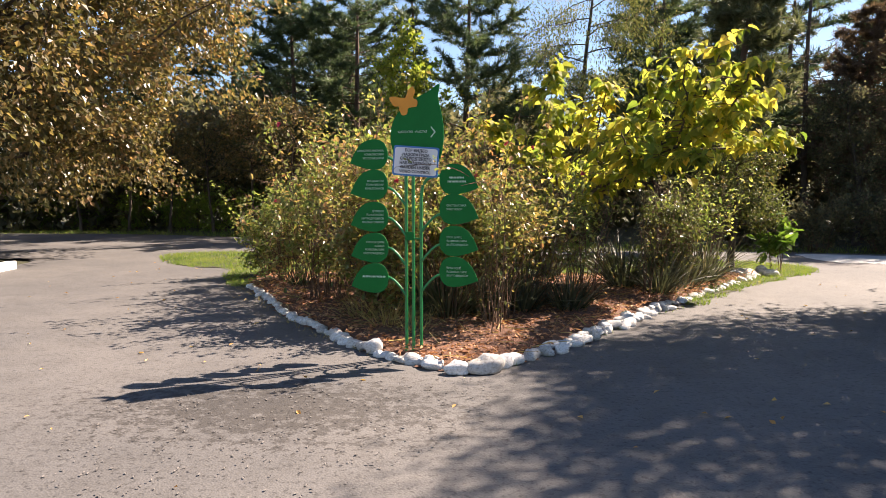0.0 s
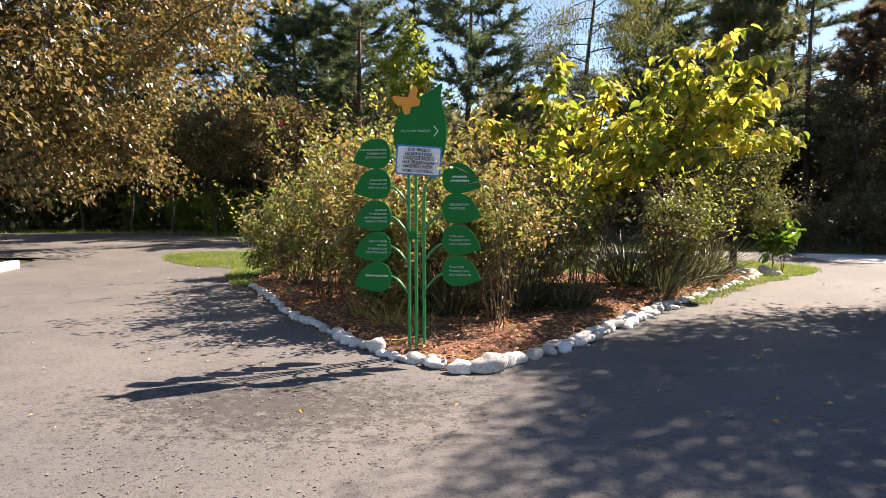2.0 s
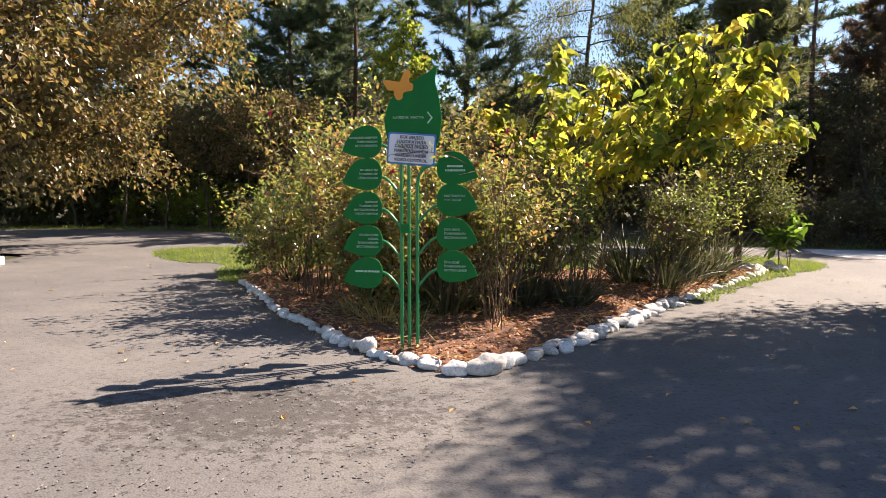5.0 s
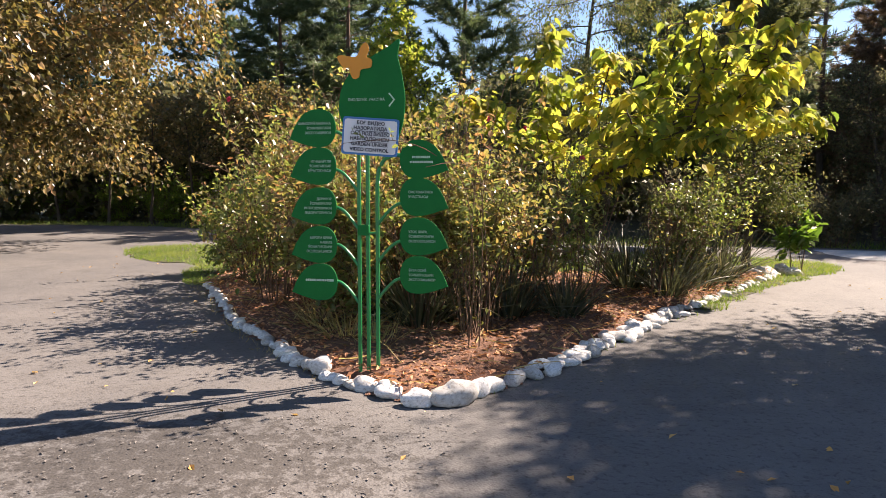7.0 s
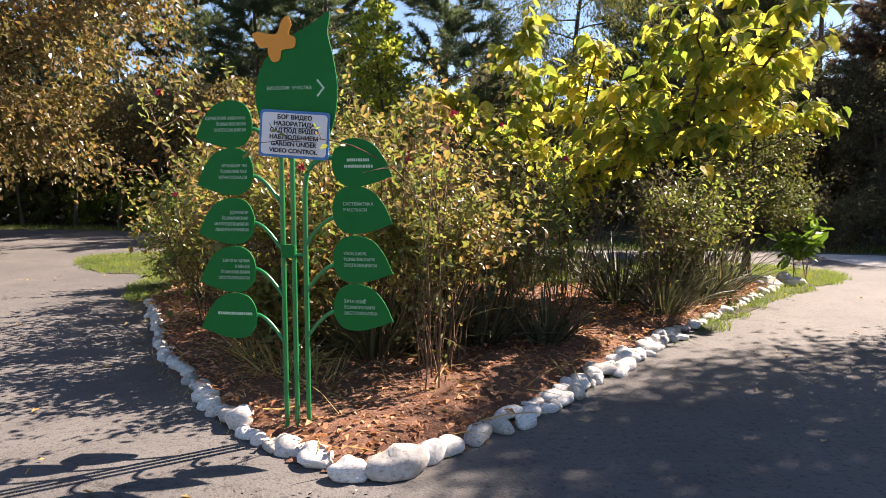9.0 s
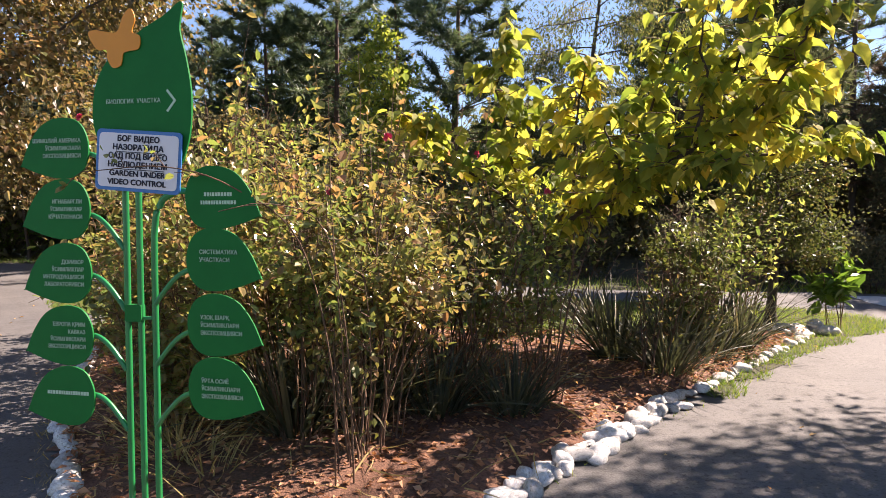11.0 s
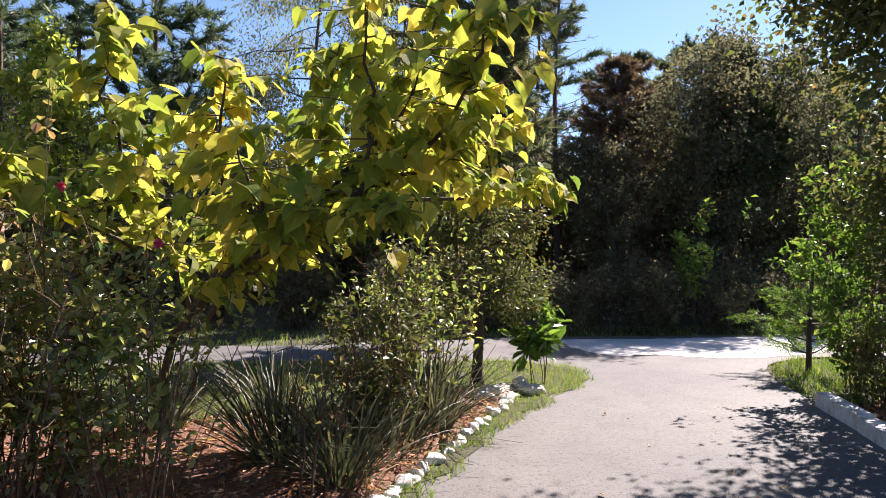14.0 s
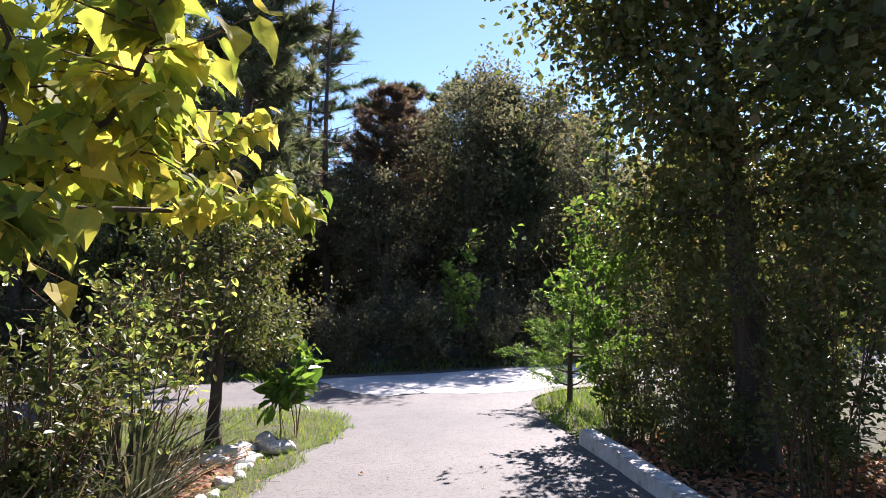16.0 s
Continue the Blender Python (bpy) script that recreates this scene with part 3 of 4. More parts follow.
def make_bed():
    """The soil of the bed: a gently uneven sheet inside the stones."""
    out = smooth_line(BED, 0.1, 0.0, 1, True)
    g = np.stack(np.meshgrid(np.arange(-3.2, 5.2, 0.1), np.arange(5.4, 13.2, 0.1)), -1).reshape(-1, 2)
    edge = np.sqrt(((g[:, None] - out[None]) ** 2).sum(-1)).min(1)
    inside = in_poly(g, out)
    keep = inside | (edge < 0.11)
    g, rise = g[keep], np.where(inside, np.clip(edge / 0.3, 0, 1), 0.0)[keep]
    bm = bmesh.new()
    key = {}
    for (x, y), k in zip(g, rise):
        key[(round(x * 10), round(y * 10))] = bm.verts.new((x, y, 0.008 + k * (bed_height(x, y) + 0.002)))
    for (i, j), v in list(key.items()):
        q = [key.get(c) for c in ((i, j), (i + 1, j), (i + 1, j + 1), (i, j + 1))]
        if all(q):
            bm.faces.new(q)
    return tagged(part("flower_bed", bm, M_SOIL, None, "", True), "reddish-brown mulched soil of the planted bed", "flower bed", "", "structure")


make_bed()


# ---- the signpost ----
def plate(outline, thick=0.008, y=0.0):
    bm = bmesh.new()
    a = [bm.verts.new((x, y, z)) for x, z in outline]
    b = [bm.verts.new((x, y + thick, z)) for x, z in outline]
    bm.faces.new(a)
    bm.faces.new(b[::-1])
    for i in range(len(a)):
        j = (i + 1) % len(a)
        bm.faces.new((a[j], a[i], b[i], b[j]))
    bmesh.ops.recalc_face_normals(bm, faces=bm.faces[:])
    return bm


def curve_outline(pts, step=0.012):
    return [tuple(p) for p in smooth_line(pts, step, 0, 1, True)]


def words(text, size, x, z, y, mat, parent, align="CENTER", stretch=1.0, bold=0.0):
    """Raised lettering as a mesh, facing the way the panel faces."""
    c = bpy.data.curves.new("lettering", "FONT")
    c.body, c.size, c.align_x, c.align_y, c.extrude = text, size, align, "CENTER", 0.0008
    o = bpy.data.objects.new("lettering_curve", c)
    me = bpy.data.meshes.new_from_object(o)
    bpy.data.objects.remove(o)
    me.transform(Matrix.Translation((x, y, z)) @ Matrix.Rotation(math.pi / 2, 4, "X") @ Matrix.Diagonal((stretch, 1, 1, 1)))
    if bold:
        bm = bmesh.new()
        for dx, dz in ((-bold, 0), (bold, 0), (0, bold), (0, -bold)):
            one = me.copy()
            one.transform(Matrix.Translation((dx, 0, dz)))
            bm.from_mesh(one)
        bm.to_mesh(me)
        bm.free()
    me.materials.append(mat)
    return put("lettering", me, parent)


def bars(rows, x, z, step, h, y, mat, parent):
    """Lettering too small to read: one broken bar a line. rows: widths and sideways shifts."""
    r = rng(int(abs(x * 900 + z * 77)))
    for i, (w, sh) in enumerate(rows):
        bm = bmesh.new()
        u = x + sh - w / 2
        while u < x + sh + w / 2:
            d = r.uniform(0.006, 0.011)
            bmesh.ops.create_cube(bm, size=1, matrix=Matrix.Translation((u + d / 2, y, z - i * step)) @ Matrix.Diagonal((d, 0.0016, h, 1)))
            u += d + 0.0035
        part("lettering", bm, mat, parent)


def leaf_panel(parent, x, z, mirror, rows, text=None, w=0.315, h=0.25, turn=0.0):
    s = -1 if mirror else 1
    pts = [(-0.515, -0.265), (-0.525, -0.285), (-0.5, -0.295), (-0.2, -0.43), (0.1, -0.5), (0.34, -0.44), (0.48, -0.2), (0.49, 0.14), (0.36, 0.42), (0.1, 0.5), (-0.18, 0.39), (-0.38, 0.1)][::-1]
    ca, sa = math.cos(turn), math.sin(turn)
    p = [(x + s * (a * w * ca - b * h * sa), z + a * w * sa + b * h * ca) for a, b in pts]
    panel = part("leaf_panel", plate(curve_outline(p[::s] if s > 0 else p[::-1])), M_GREEN, parent, "dark green leaf-shaped plate with pale lettering")
    if text:
        for i, line in enumerate(text):
            words(line, 0.023, x - 0.1 if mirror else x + 0.125, z + 0.03 - i * 0.031 + (0.016 if len(text) > 3 else 0), -0.002, M_LETTER, panel, "LEFT" if mirror else "RIGHT", 0.92, 0.0005)
    else:
        bars(rows, x + (-0.015 if mirror else 0.03), z + 0.045, 0.032, 0.015, -0.0012, M_LETTER, panel)
    return panel


def signpost():
    e = thing("garden_signpost", "green metal signpost shaped like a plant with leaf-shaped plates", "signpost", -0.235, 5.86, 0.085)
    e.rotation_euler[2] = radians(-6)
    for x, top in ((-0.068, 1.5), (-0.008, 1.52), (0.058, 1.24)):
        g = Geo()
        line = [(x, 0.025, -0.1), (x, 0.025, 0.6), (x, 0.025, top)]
        if x > 0:
            line += [(x + 0.012, 0.025, top + 0.1), (x + 0.05, 0.022, top + 0.16), (x + 0.12, 0.02, top + 0.19), (x + 0.2, 0.014, top + 0.18)]
        k = np.array(line)
        t = np.linspace(0, len(k) - 1, 24)
        g.tube(np.stack([np.interp(t, np.arange(len(k)), k[:, c]) for c in range(3)], 1), [0.0135] * 24, 10)
        put("post", g.mesh("post", M_TUBE), e, "bright green steel tube")
    for side, z0 in ((-1, 1.44), (-1, 1.19), (-1, 0.94), (-1, 0.69), (-1, 0.44), (1, 0.97), (1, 0.72), (1, 0.47)):
        g = Geo()
        x0, x1 = (-0.075, -0.25) if side < 0 else (0.063, 0.25)
        t = np.linspace(0, 1, 12)
        g.tube(np.stack([x0 + (x1 - x0) * t, 0.02 + 0 * t, z0 + 0.16 * np.sin(t * math.pi / 2) - 0.02 * t * t], 1), [0.0105] * 12, 8)
        put("branch", g.mesh("branch", M_TUBE), e)
    for z0 in (0.93,):
        bm = bmesh.new()
        bmesh.ops.create_cube(bm, size=1, matrix=Matrix.Translation((-0.036, 0.025, z0)) @ Matrix.Diagonal((0.075, 0.03, 0.07, 1)))
        bmesh.ops.bevel(bm, geom=bm.edges[:], offset=0.006, segments=1)
        part("tie_plate", bm, M_GREEN, e)
        g = Geo()
        g.tube([(-0.07, 0.025, z0 - 0.02), (0.06, 0.025, z0 - 0.02)], [0.008, 0.008], 8)
        put("tie_bar", g.mesh("tie_bar", M_TUBE), e)
    top = [(0.215, 2.165), (0.205, 2.06), (0.232, 1.94), (0.252, 1.79), (0.235, 1.62), (0.17, 1.5), (0.0, 1.47), (-0.13, 1.55), (-0.185, 1.68), (-0.19, 1.78),
           (-0.165, 1.88), (-0.1, 1.97), (0.03, 2.06), (0.135, 2.115)]
    big = part("top_leaf", plate(curve_outline(top[::-1]), 0.01), M_GREEN, e, "tall dark green leaf plate with an arrow")
    words("БИОЛОГИК  УЧАСТКА", 0.025, -0.005, 1.785, -0.002, M_LETTER, big, "CENTER", 0.9)
    arrow = [(0.15, 1.828), (0.187, 1.783), (0.15, 1.738), (0.143, 1.744), (0.175, 1.783), (0.143, 1.822)]
    part("arrow", plate(arrow, 0.002, -0.0025), M_LETTER, big)
    bf = [(0.02, 0.035), (0.05, 0.1), (0.085, 0.125), (0.105, 0.08), (0.09, 0.03), (0.125, 0.01), (0.12, -0.04), (0.07, -0.05), (0.045, -0.06), (0.035, -0.105),
          (-0.005, -0.115), (-0.03, -0.075), (-0.035, -0.04), (-0.08, -0.035), (-0.12, 0.03), (-0.09, 0.045), (-0.03, 0.035)]
    part("butterfly", plate(curve_outline([(-0.085 + a * 0.95, 2.03 + b * 0.95) for a, b in bf][::-1], 0.008), 0.004, -0.007), M_ORANGE, e, "flat orange butterfly cut-out")
    ca, sa = math.cos(-0.075), math.sin(-0.075)

    def notice(w, h, n=5):
        p = []
        for cx, cz, a0 in ((w, h, 0), (-w, h, 90), (-w, -h, 180), (w, -h, 270)):
            for i in range(n):
                a = radians(a0 + 90 * i / (n - 1))
                p.append((cx - math.copysign(0.018, cx) + 0.018 * math.cos(a), cz - math.copysign(0.018, cz) + 0.018 * math.sin(a)))
        return [(0.022 + x * ca - z * sa, 1.545 + x * sa + z * ca) for x, z in p][::-1]

    board = part("notice_board", plate(notice(0.19, 0.122), 0.006, -0.016), M_BLUE, e, "white notice with a blue edge and dark lettering")
    white = part("white_field", plate(notice(0.177, 0.108), 0.002, -0.0185), M_WHITE, board)
    lines = ("БОҒ ВИДЕО", "НАЗОРАТИДА", "САД ПОД ВИДЕО", "НАБЛЮДЕНИЕМ", "GARDEN UNDER", "VIDEO CONTROL")
    for i, t in enumerate(lines):
        o = words(t, 0.031, 0, 0.086 - i * 0.0345, 0, M_INK, board, "CENTER", 1.05 if i != 2 else 0.98, 0.001)
        o.data.transform(Matrix.Translation((0.022, -0.0205, 1.545)) @ Matrix.Rotation(0.075, 4, "Y"))
    for i in (1, 3):
        z = 0.086 - i * 0.0345 - 0.019
        part("rule", plate([(0.022 + x * ca - w * sa, 1.545 + x * sa + w * ca) for x, w in ((-0.1, z), (-0.1, z + 0.003), (0.12, z + 0.003), (0.12, z))], 0.001, -0.0202), M_INK, board)
    left = [(1.605, ["ШИМОЛИЙ АМЕРИКА", "ЎСИМЛИКЛАРИ", "ЭКСПОЗИЦИЯСИ"], None), (1.355, ["ИГНАБАРГЛИ", "ЎСИМЛИКЛАР", "КЎЧАТХОНАСИ"], None),
            (1.09, ["ДОРИВОР", "ЎСИМЛИКЛАР", "ИНТРОДУКЦИЯСИ", "ЛАБОРАТОРИЯСИ"], None), (0.83, ["ЕВРОПА ҚРИМ", "КАВКАЗ", "ЎСИМЛИКЛАРИ", "ЭКСПОЗИЦИЯСИ"], None), (0.575, None, [(0.0, 0), (0.19, 0.0)])]
    for z, t, r in left:
        leaf_panel(e, -0.375, z, False, r, t)
    right = [(1.4, ["ЯПОНИЯ ХИТОЙ", "ЎСИМЛИКЛАРИ", "ЭКСПОЗИЦИЯСИ"], None), (1.155, ["СИСТЕМАТИКА", "УЧАСТКАСИ"], None),
             (0.895, ["УЗОҚ ШАРҚ", "ЎСИМЛИКЛАРИ", "ЭКСПОЗИЦИЯСИ"], None), (0.64, ["ЎРТА ОСИЁ", "ЎСИМЛИКЛАРИ", "ЭКСПОЗИЦИЯСИ"], None)]
    for i, (z, t, r) in enumerate(right):
        if i == 0:
            t, r = None, [(0.0, 0), (0.12, 0.0), (0.15, 0.0)]
        leaf_panel(e, 0.375, z, True, r, t)
    return e


signpost()


# ---- stones and kerbs ----
def stone_mesh(seed):
    r = rng(seed)
    bm = bmesh.new()
    bmesh.ops.create_icosphere(bm, subdivisions=3, radius=0.5)
    o = r.uniform(0, 50)
    for v in bm.verts:
        c = v.co.copy()
        n = noise.noise(c * 1.6 + Vector((o, 0, 0))) * 0.5 + noise.noise(c * 3.6 + Vector((0, o, 0))) * 0.16
        v.co = c * (1 + n)
        if v.co.z < -0.22:
            v.co.z = -0.22 - (v.co.z + 0.22) * 0.15
    me = bpy.data.meshes.new("border_stone")
    bm.to_mesh(me)
    bm.free()
    me.polygons.foreach_set("use_smooth", np.ones(len(me.polygons), bool))
    me.materials.append(M_STONE)
    return me


STONES = [stone_mesh(i + 3) for i in range(9)]


def stone_row(line, seed, label, first=0.0):
    r = rng(seed)
    p = smooth_line(line, 0.02)
    s = np.concatenate([[0], np.cumsum(np.linalg.norm(np.diff(p, axis=0), axis=1))])
    at = first
    while at < s[-1]:
        near = 1.0 - 0.25 * at / s[-1]
        long = r.uniform(0.09, 0.21) * near
        x, y = np.interp(at + long / 2, s, p[:, 0]), np.interp(at + long / 2, s, p[:, 1])
        x2, y2 = np.interp(at + long, s, p[:, 0]), np.interp(at + long, s, p[:, 1])
        x1, y1 = np.interp(at, s, p[:, 0]), np.interp(at, s, p[:, 1])
        wide, tall = long * r.uniform(0.62, 0.85), long * r.uniform(0.5, 0.72)
        ob = put("border_stone", STONES[r.integers(len(STONES))], None)
        tagged(ob, label, "stone", "whitewashed stones round the bed")
        ob.matrix_world = (Matrix.Translation((x + r.normal(0, 0.02), y + r.normal(0, 0.02), tall * 0.22)) @
                           Matrix.Rotation(math.atan2(y2 - y1, x2 - x1) + r.normal(0, 0.6), 4, "Z") @ Matrix.Rotation(r.normal(0, 0.22), 4, "X") @
                           Matrix.Diagonal((long * 1.12, wide, tall, 1)))
        at += long * r.uniform(0.7, 0.95)


stone_row([(0.0, 5.5), *BED_LEFT[2:]], 5, "rounded whitewashed border stone at the edge of the bed")
stone_row([(0.66, 5.8), *BED_RIGHT[3:]], 9, "rounded whitewashed border stone at the edge of the bed")
for x, y, l, w, h, a, k in ((0.375, 5.42, 0.27, 0.2, 0.2, 0.15, 0), (0.51, 5.58, 0.2, 0.14, 0.16, 0.9, 2), (-0.6, 6.0, 0.19, 0.15, 0.15, -0.6, 4), (0.15, 5.36, 0.21, 0.14, 0.13, -0.2, 5),
                            (-0.05, 5.5, 0.19, 0.14, 0.11, -0.35, 7), (0.6, 5.68, 0.16, 0.11, 0.12, 0.7, 3)):
    ob = tagged(put("border_stone", STONES[k], None), "large rounded whitewashed boulder at the tip of the bed", "stone", "whitewashed stones round the bed")
    ob.matrix_world = Matrix.Translation((x, y, h * 0.24)) @ Matrix.Rotation(a, 4, "Z") @ Matrix.Diagonal((l, w, h, 1))
for x, y, l, a, k in ((4.7, 11.7, 0.26, 0.5, 1), (4.5, 11.55, 0.31, 0.2, 3), (4.92, 11.78, 0.34, 1.2, 5), (4.32, 11.35, 0.3, 0.0, 6), (5.02, 11.62, 0.27, 0.2, 7), (4.62, 11.38, 0.26, 0.8, 2)):
    ob = tagged(put("border_stone", STONES[k], None), "whitewashed angular stone heaped at the end of the row", "stone", "whitewashed stones round the bed")
    ob.matrix_world = Matrix.Translation((x, y, l * 0.16)) @ Matrix.Rotation(a, 4, "Z") @ Matrix.Diagonal((l, l * 0.6, l * 0.6, 1))


stone_row([(0.95, 6.04), *[(x + 0.09, y - 0.05) for x, y in BED_RIGHT[4:8]]], 27, "flat whitewashed border stone lying against the row")


def kerb(name, line, label, long=1.0, wide=0.145, tall=0.145):
    e = thing(name, label, "kerb", line[0][0], line[0][1], 0)
    p = smooth_line(line, 0.05)
    s = np.concatenate([[0], np.cumsum(np.linalg.norm(np.diff(p, axis=0), axis=1))])
    r = rng(4)
    at = 0.0
    while at < s[-1] - 0.2:
        l = min(long, s[-1] - at)
        a = np.array([np.interp(at, s, p[:, c]) for c in range(2)])
        b = np.array([np.interp(at + l, s, p[:, c]) for c in range(2)])
        bm = bmesh.new()
        bmesh.ops.create_cube(bm, size=1, matrix=Matrix.Translation((0, 0, tall / 2 - 0.04)) @ Matrix.Diagonal((np.linalg.norm(b - a) - 0.012, wide, tall + 0.06, 1)))
        bmesh.ops.bevel(bm, geom=[x for x in bm.edges if all(v.co.z > 0 for v in x.verts)], offset=0.035, segments=3, profile=0.5)
        o = part("kerb_stone", bm, M_STONE, e, "", False)
        m = (a + b) / 2 - np.array(line[0])
        o.matrix_basis = Matrix.Translation((m[0] + r.normal(0, 0.006), m[1] + r.normal(0, 0.006), r.normal(0, 0.006))) @ Matrix.Rotation(math.atan2(*(b - a)[::-1]) + r.normal(0, 0.008), 4, "Z")
        at += l
    return e


kerb("kerb_right", [(7.6, 10.3), (7.25, 9.55), (6.95, 8.95), (6.68, 8.4), (6.45, 7.9), (6.0, 6.7), (5.6, 5.4), (5.25, 3.6), (5.0, 1)], "whitewashed concrete kerb along the road")
kerb("kerb_left", [(-8.12, 11.9), (-8.02, 11.2), (-7.85, 9.9), (-7.5, 8.0), (-7.1, 6)], "whitewashed concrete kerb along the road")

# ---- plants in the bed ----
ROSE = "dense rose bush with thin canes and yellowing leaves"
OCHRE = "autumn shrub with ochre and green small leaves"
GREEN = "green leafy shrub in the planted bed"
for i, (nm, lb, x, y, h, rad, mat, leaf) in enumerate((
        ("rose_bush", ROSE, -1.55, 8.35, 2.15, 0.85, M_ROSE, 0.05), ("shrub", OCHRE, -0.75, 7.75, 2.1, 0.85, M_OCHRE, 0.045),
        ("shrub", GREEN, -1.3, 9.5, 2.3, 0.9, M_SHRUB, 0.05), ("shrub", OCHRE, -0.1, 8.6, 2.15, 0.85, M_OCHRE, 0.045),
        ("rose_bush", ROSE, -2.45, 9.8, 1.35, 0.65, M_ROSE, 0.045), ("shrub", GREEN, -3.0, 10.7, 1.15, 0.55, M_SHRUB, 0.05),
        ("shrub", OCHRE, -0.5, 10.4, 2.1, 0.95, M_OCHRE, 0.05), ("shrub", OCHRE, 0.3, 8.0, 1.6, 0.6, M_OCHRE, 0.045),
        ("rose_bush", ROSE, 0.75, 8.75, 1.8, 0.75, M_ROSE, 0.045), ("shrub", GREEN, 1.45, 8.6, 1.5, 0.6, M_SHRUB, 0.045),
        ("shrub", OCHRE, 0.45, 6.95, 1.6, 0.55, M_OCHRE, 0.042), ("rose_bush", ROSE, 0.0, 7.09, 1.75, 0.5, M_ROSE, 0.042), ("shrub", OCHRE, -0.75, 7.2, 1.3, 0.45, M_OCHRE, 0.045), ("rose_bush", ROSE, -0.25, 7.75, 1.6, 0.5, M_ROSE, 0.045),
        ("shrub", OCHRE, 0.25, 9.6, 1.95, 0.85, M_OCHRE, 0.045),
        ("shrub", GREEN, 2.85, 9.9, 1.2, 0.65, M_DARKLEAF, 0.045), ("shrub", GREEN, 3.45, 10.45, 1.5, 0.7, M_SHRUB, 0.05))):
    shrub(nm, lb, x * 1.05, 5.8 + (y - 5.8) * 1.08, h * (1.1 if y < 9 else 1.2), rad * 1.05, mat, 100 + i, 10 if x > 1 and mat is M_SHRUB else 17 if -0.1 < x < 0.5 and y < 7.1 else 30, 9, 19 if x < 1 else 15, leaf * 1.36, shape=OVAL, width=0.66, low=0.25 if mat is M_DARKLEAF else 0.36 if x > 1 else 0.6 if y < 7.1 else 0.22 if x < -0.4 else 0.4 if y < 8.2 else 0.32, flat=0.78, sprays=4, group="shrubs in the bed")
for i, (x, y, h) in enumerate(((0.45, 6.75, 1.2), (1.55, 8.1, 1.5), (1.05, 8.0, 1.6), (2.4, 8.9, 1.4))):
    shrub("thin_shrub", "thin twiggy shrub with few leaves", x, y, h, 0.32, M_OCHRE, 160 + i, 7, 5, 5, 0.045, low=0.4, upright=1.4)

SWORD = "clump of long sword-shaped leaves in the bed"
for i, (x, y, n, l) in enumerate(((0.3, 7.45, 120, 0.85), (0.75, 7.7, 100, 0.7), (1.25, 7.75, 90, 0.6), (2.2, 9.5, 130, 0.95), (3.4, 10.7, 120, 0.9), (2.55, 9.0, 120, 0.85), (3.45, 10.1, 110, 0.85), (-0.05, 7.2, 140, 0.9), (-0.35, 7.5, 90, 0.75),
                                  (1.3, 10.6, 90, 0.75), (2.2, 11.3, 90, 0.7), (-2.2, 9.5, 60, 0.45), (0.2, 11.2, 70, 0.6), (3.0, 9.5, 70, 0.7))):
    clump("sword_leaf_plant", SWORD, x * 1.03, 5.8 + (y - 5.8) * 1.06, n, l, M_BLADE, 300 + i)


for i, (x, y, n, l) in enumerate(((-0.6, 6.85, 90, 0.5), (-0.95, 7.3, 80, 0.45), (-0.3, 6.6, 50, 0.4))):
    clump("dry_grass_tuft", "tuft of dry brown arching grass in the bed", x, y, n, l, M_DRYGRASS, 330 + i, 0.12, 1.5, 0.009)


def rose_cane(line, seed):
    """One long cane that arches over from its foot, with small leaves along its outer part."""
    r = rng(seed)
    x, y, z = line[0]
    e = thing("rose_cane", "long arching rose cane hanging across the green signpost", "rose", x, y, z)
    k = smooth_line(np.array(line) - np.array(line[0]), 0.05)
    g = Geo()
    g.tube(k, np.linspace(0.006, 0.0018, len(k)), 5)
    put("cane", g.mesh("cane", M_CANE), e)
    at = k[len(k) * 45 // 100:]
    pos, way = [], []
    shoots = Geo()
    for p in at[::3]:
        d = unit(r.normal(0, 1, 3) + np.array([0, -0.3, 0.1]))
        tw = wander(r, p, d, r.uniform(0.06, 0.16), 3, 0.15)
        shoots.tube(tw, [0.002, 0.002, 0.0015, 0.001], 3)
        for u in r.uniform(0.2, 1, 5):
            pos.append(p + d * u * 0.13)
            way.append(d + r.normal(0, 0.6, 3))
    tagged(put("branchwork", shoots.mesh("branchwork", M_CANE), e), kind="stuff")
    put("foliage", leaves("foliage", OVAL, np.array(pos), np.array(way), r.uniform(0.025, 0.05, len(pos)), 0.62, M_ROSE, r, 0.5), e)
    return e


rose_cane([(0.42, 6.45, 0.08), (0.46, 6.25, 0.7), (0.4, 5.98, 1.3), (0.2, 5.8, 1.52), (-0.05, 5.74, 1.6), (-0.36, 5.7, 1.58)], 171)
rose_cane([(0.5, 6.5, 0.08), (0.52, 6.3, 0.8), (0.5, 6.0, 1.35), (0.34, 5.8, 1.46), (0.16, 5.74, 1.43)], 172)

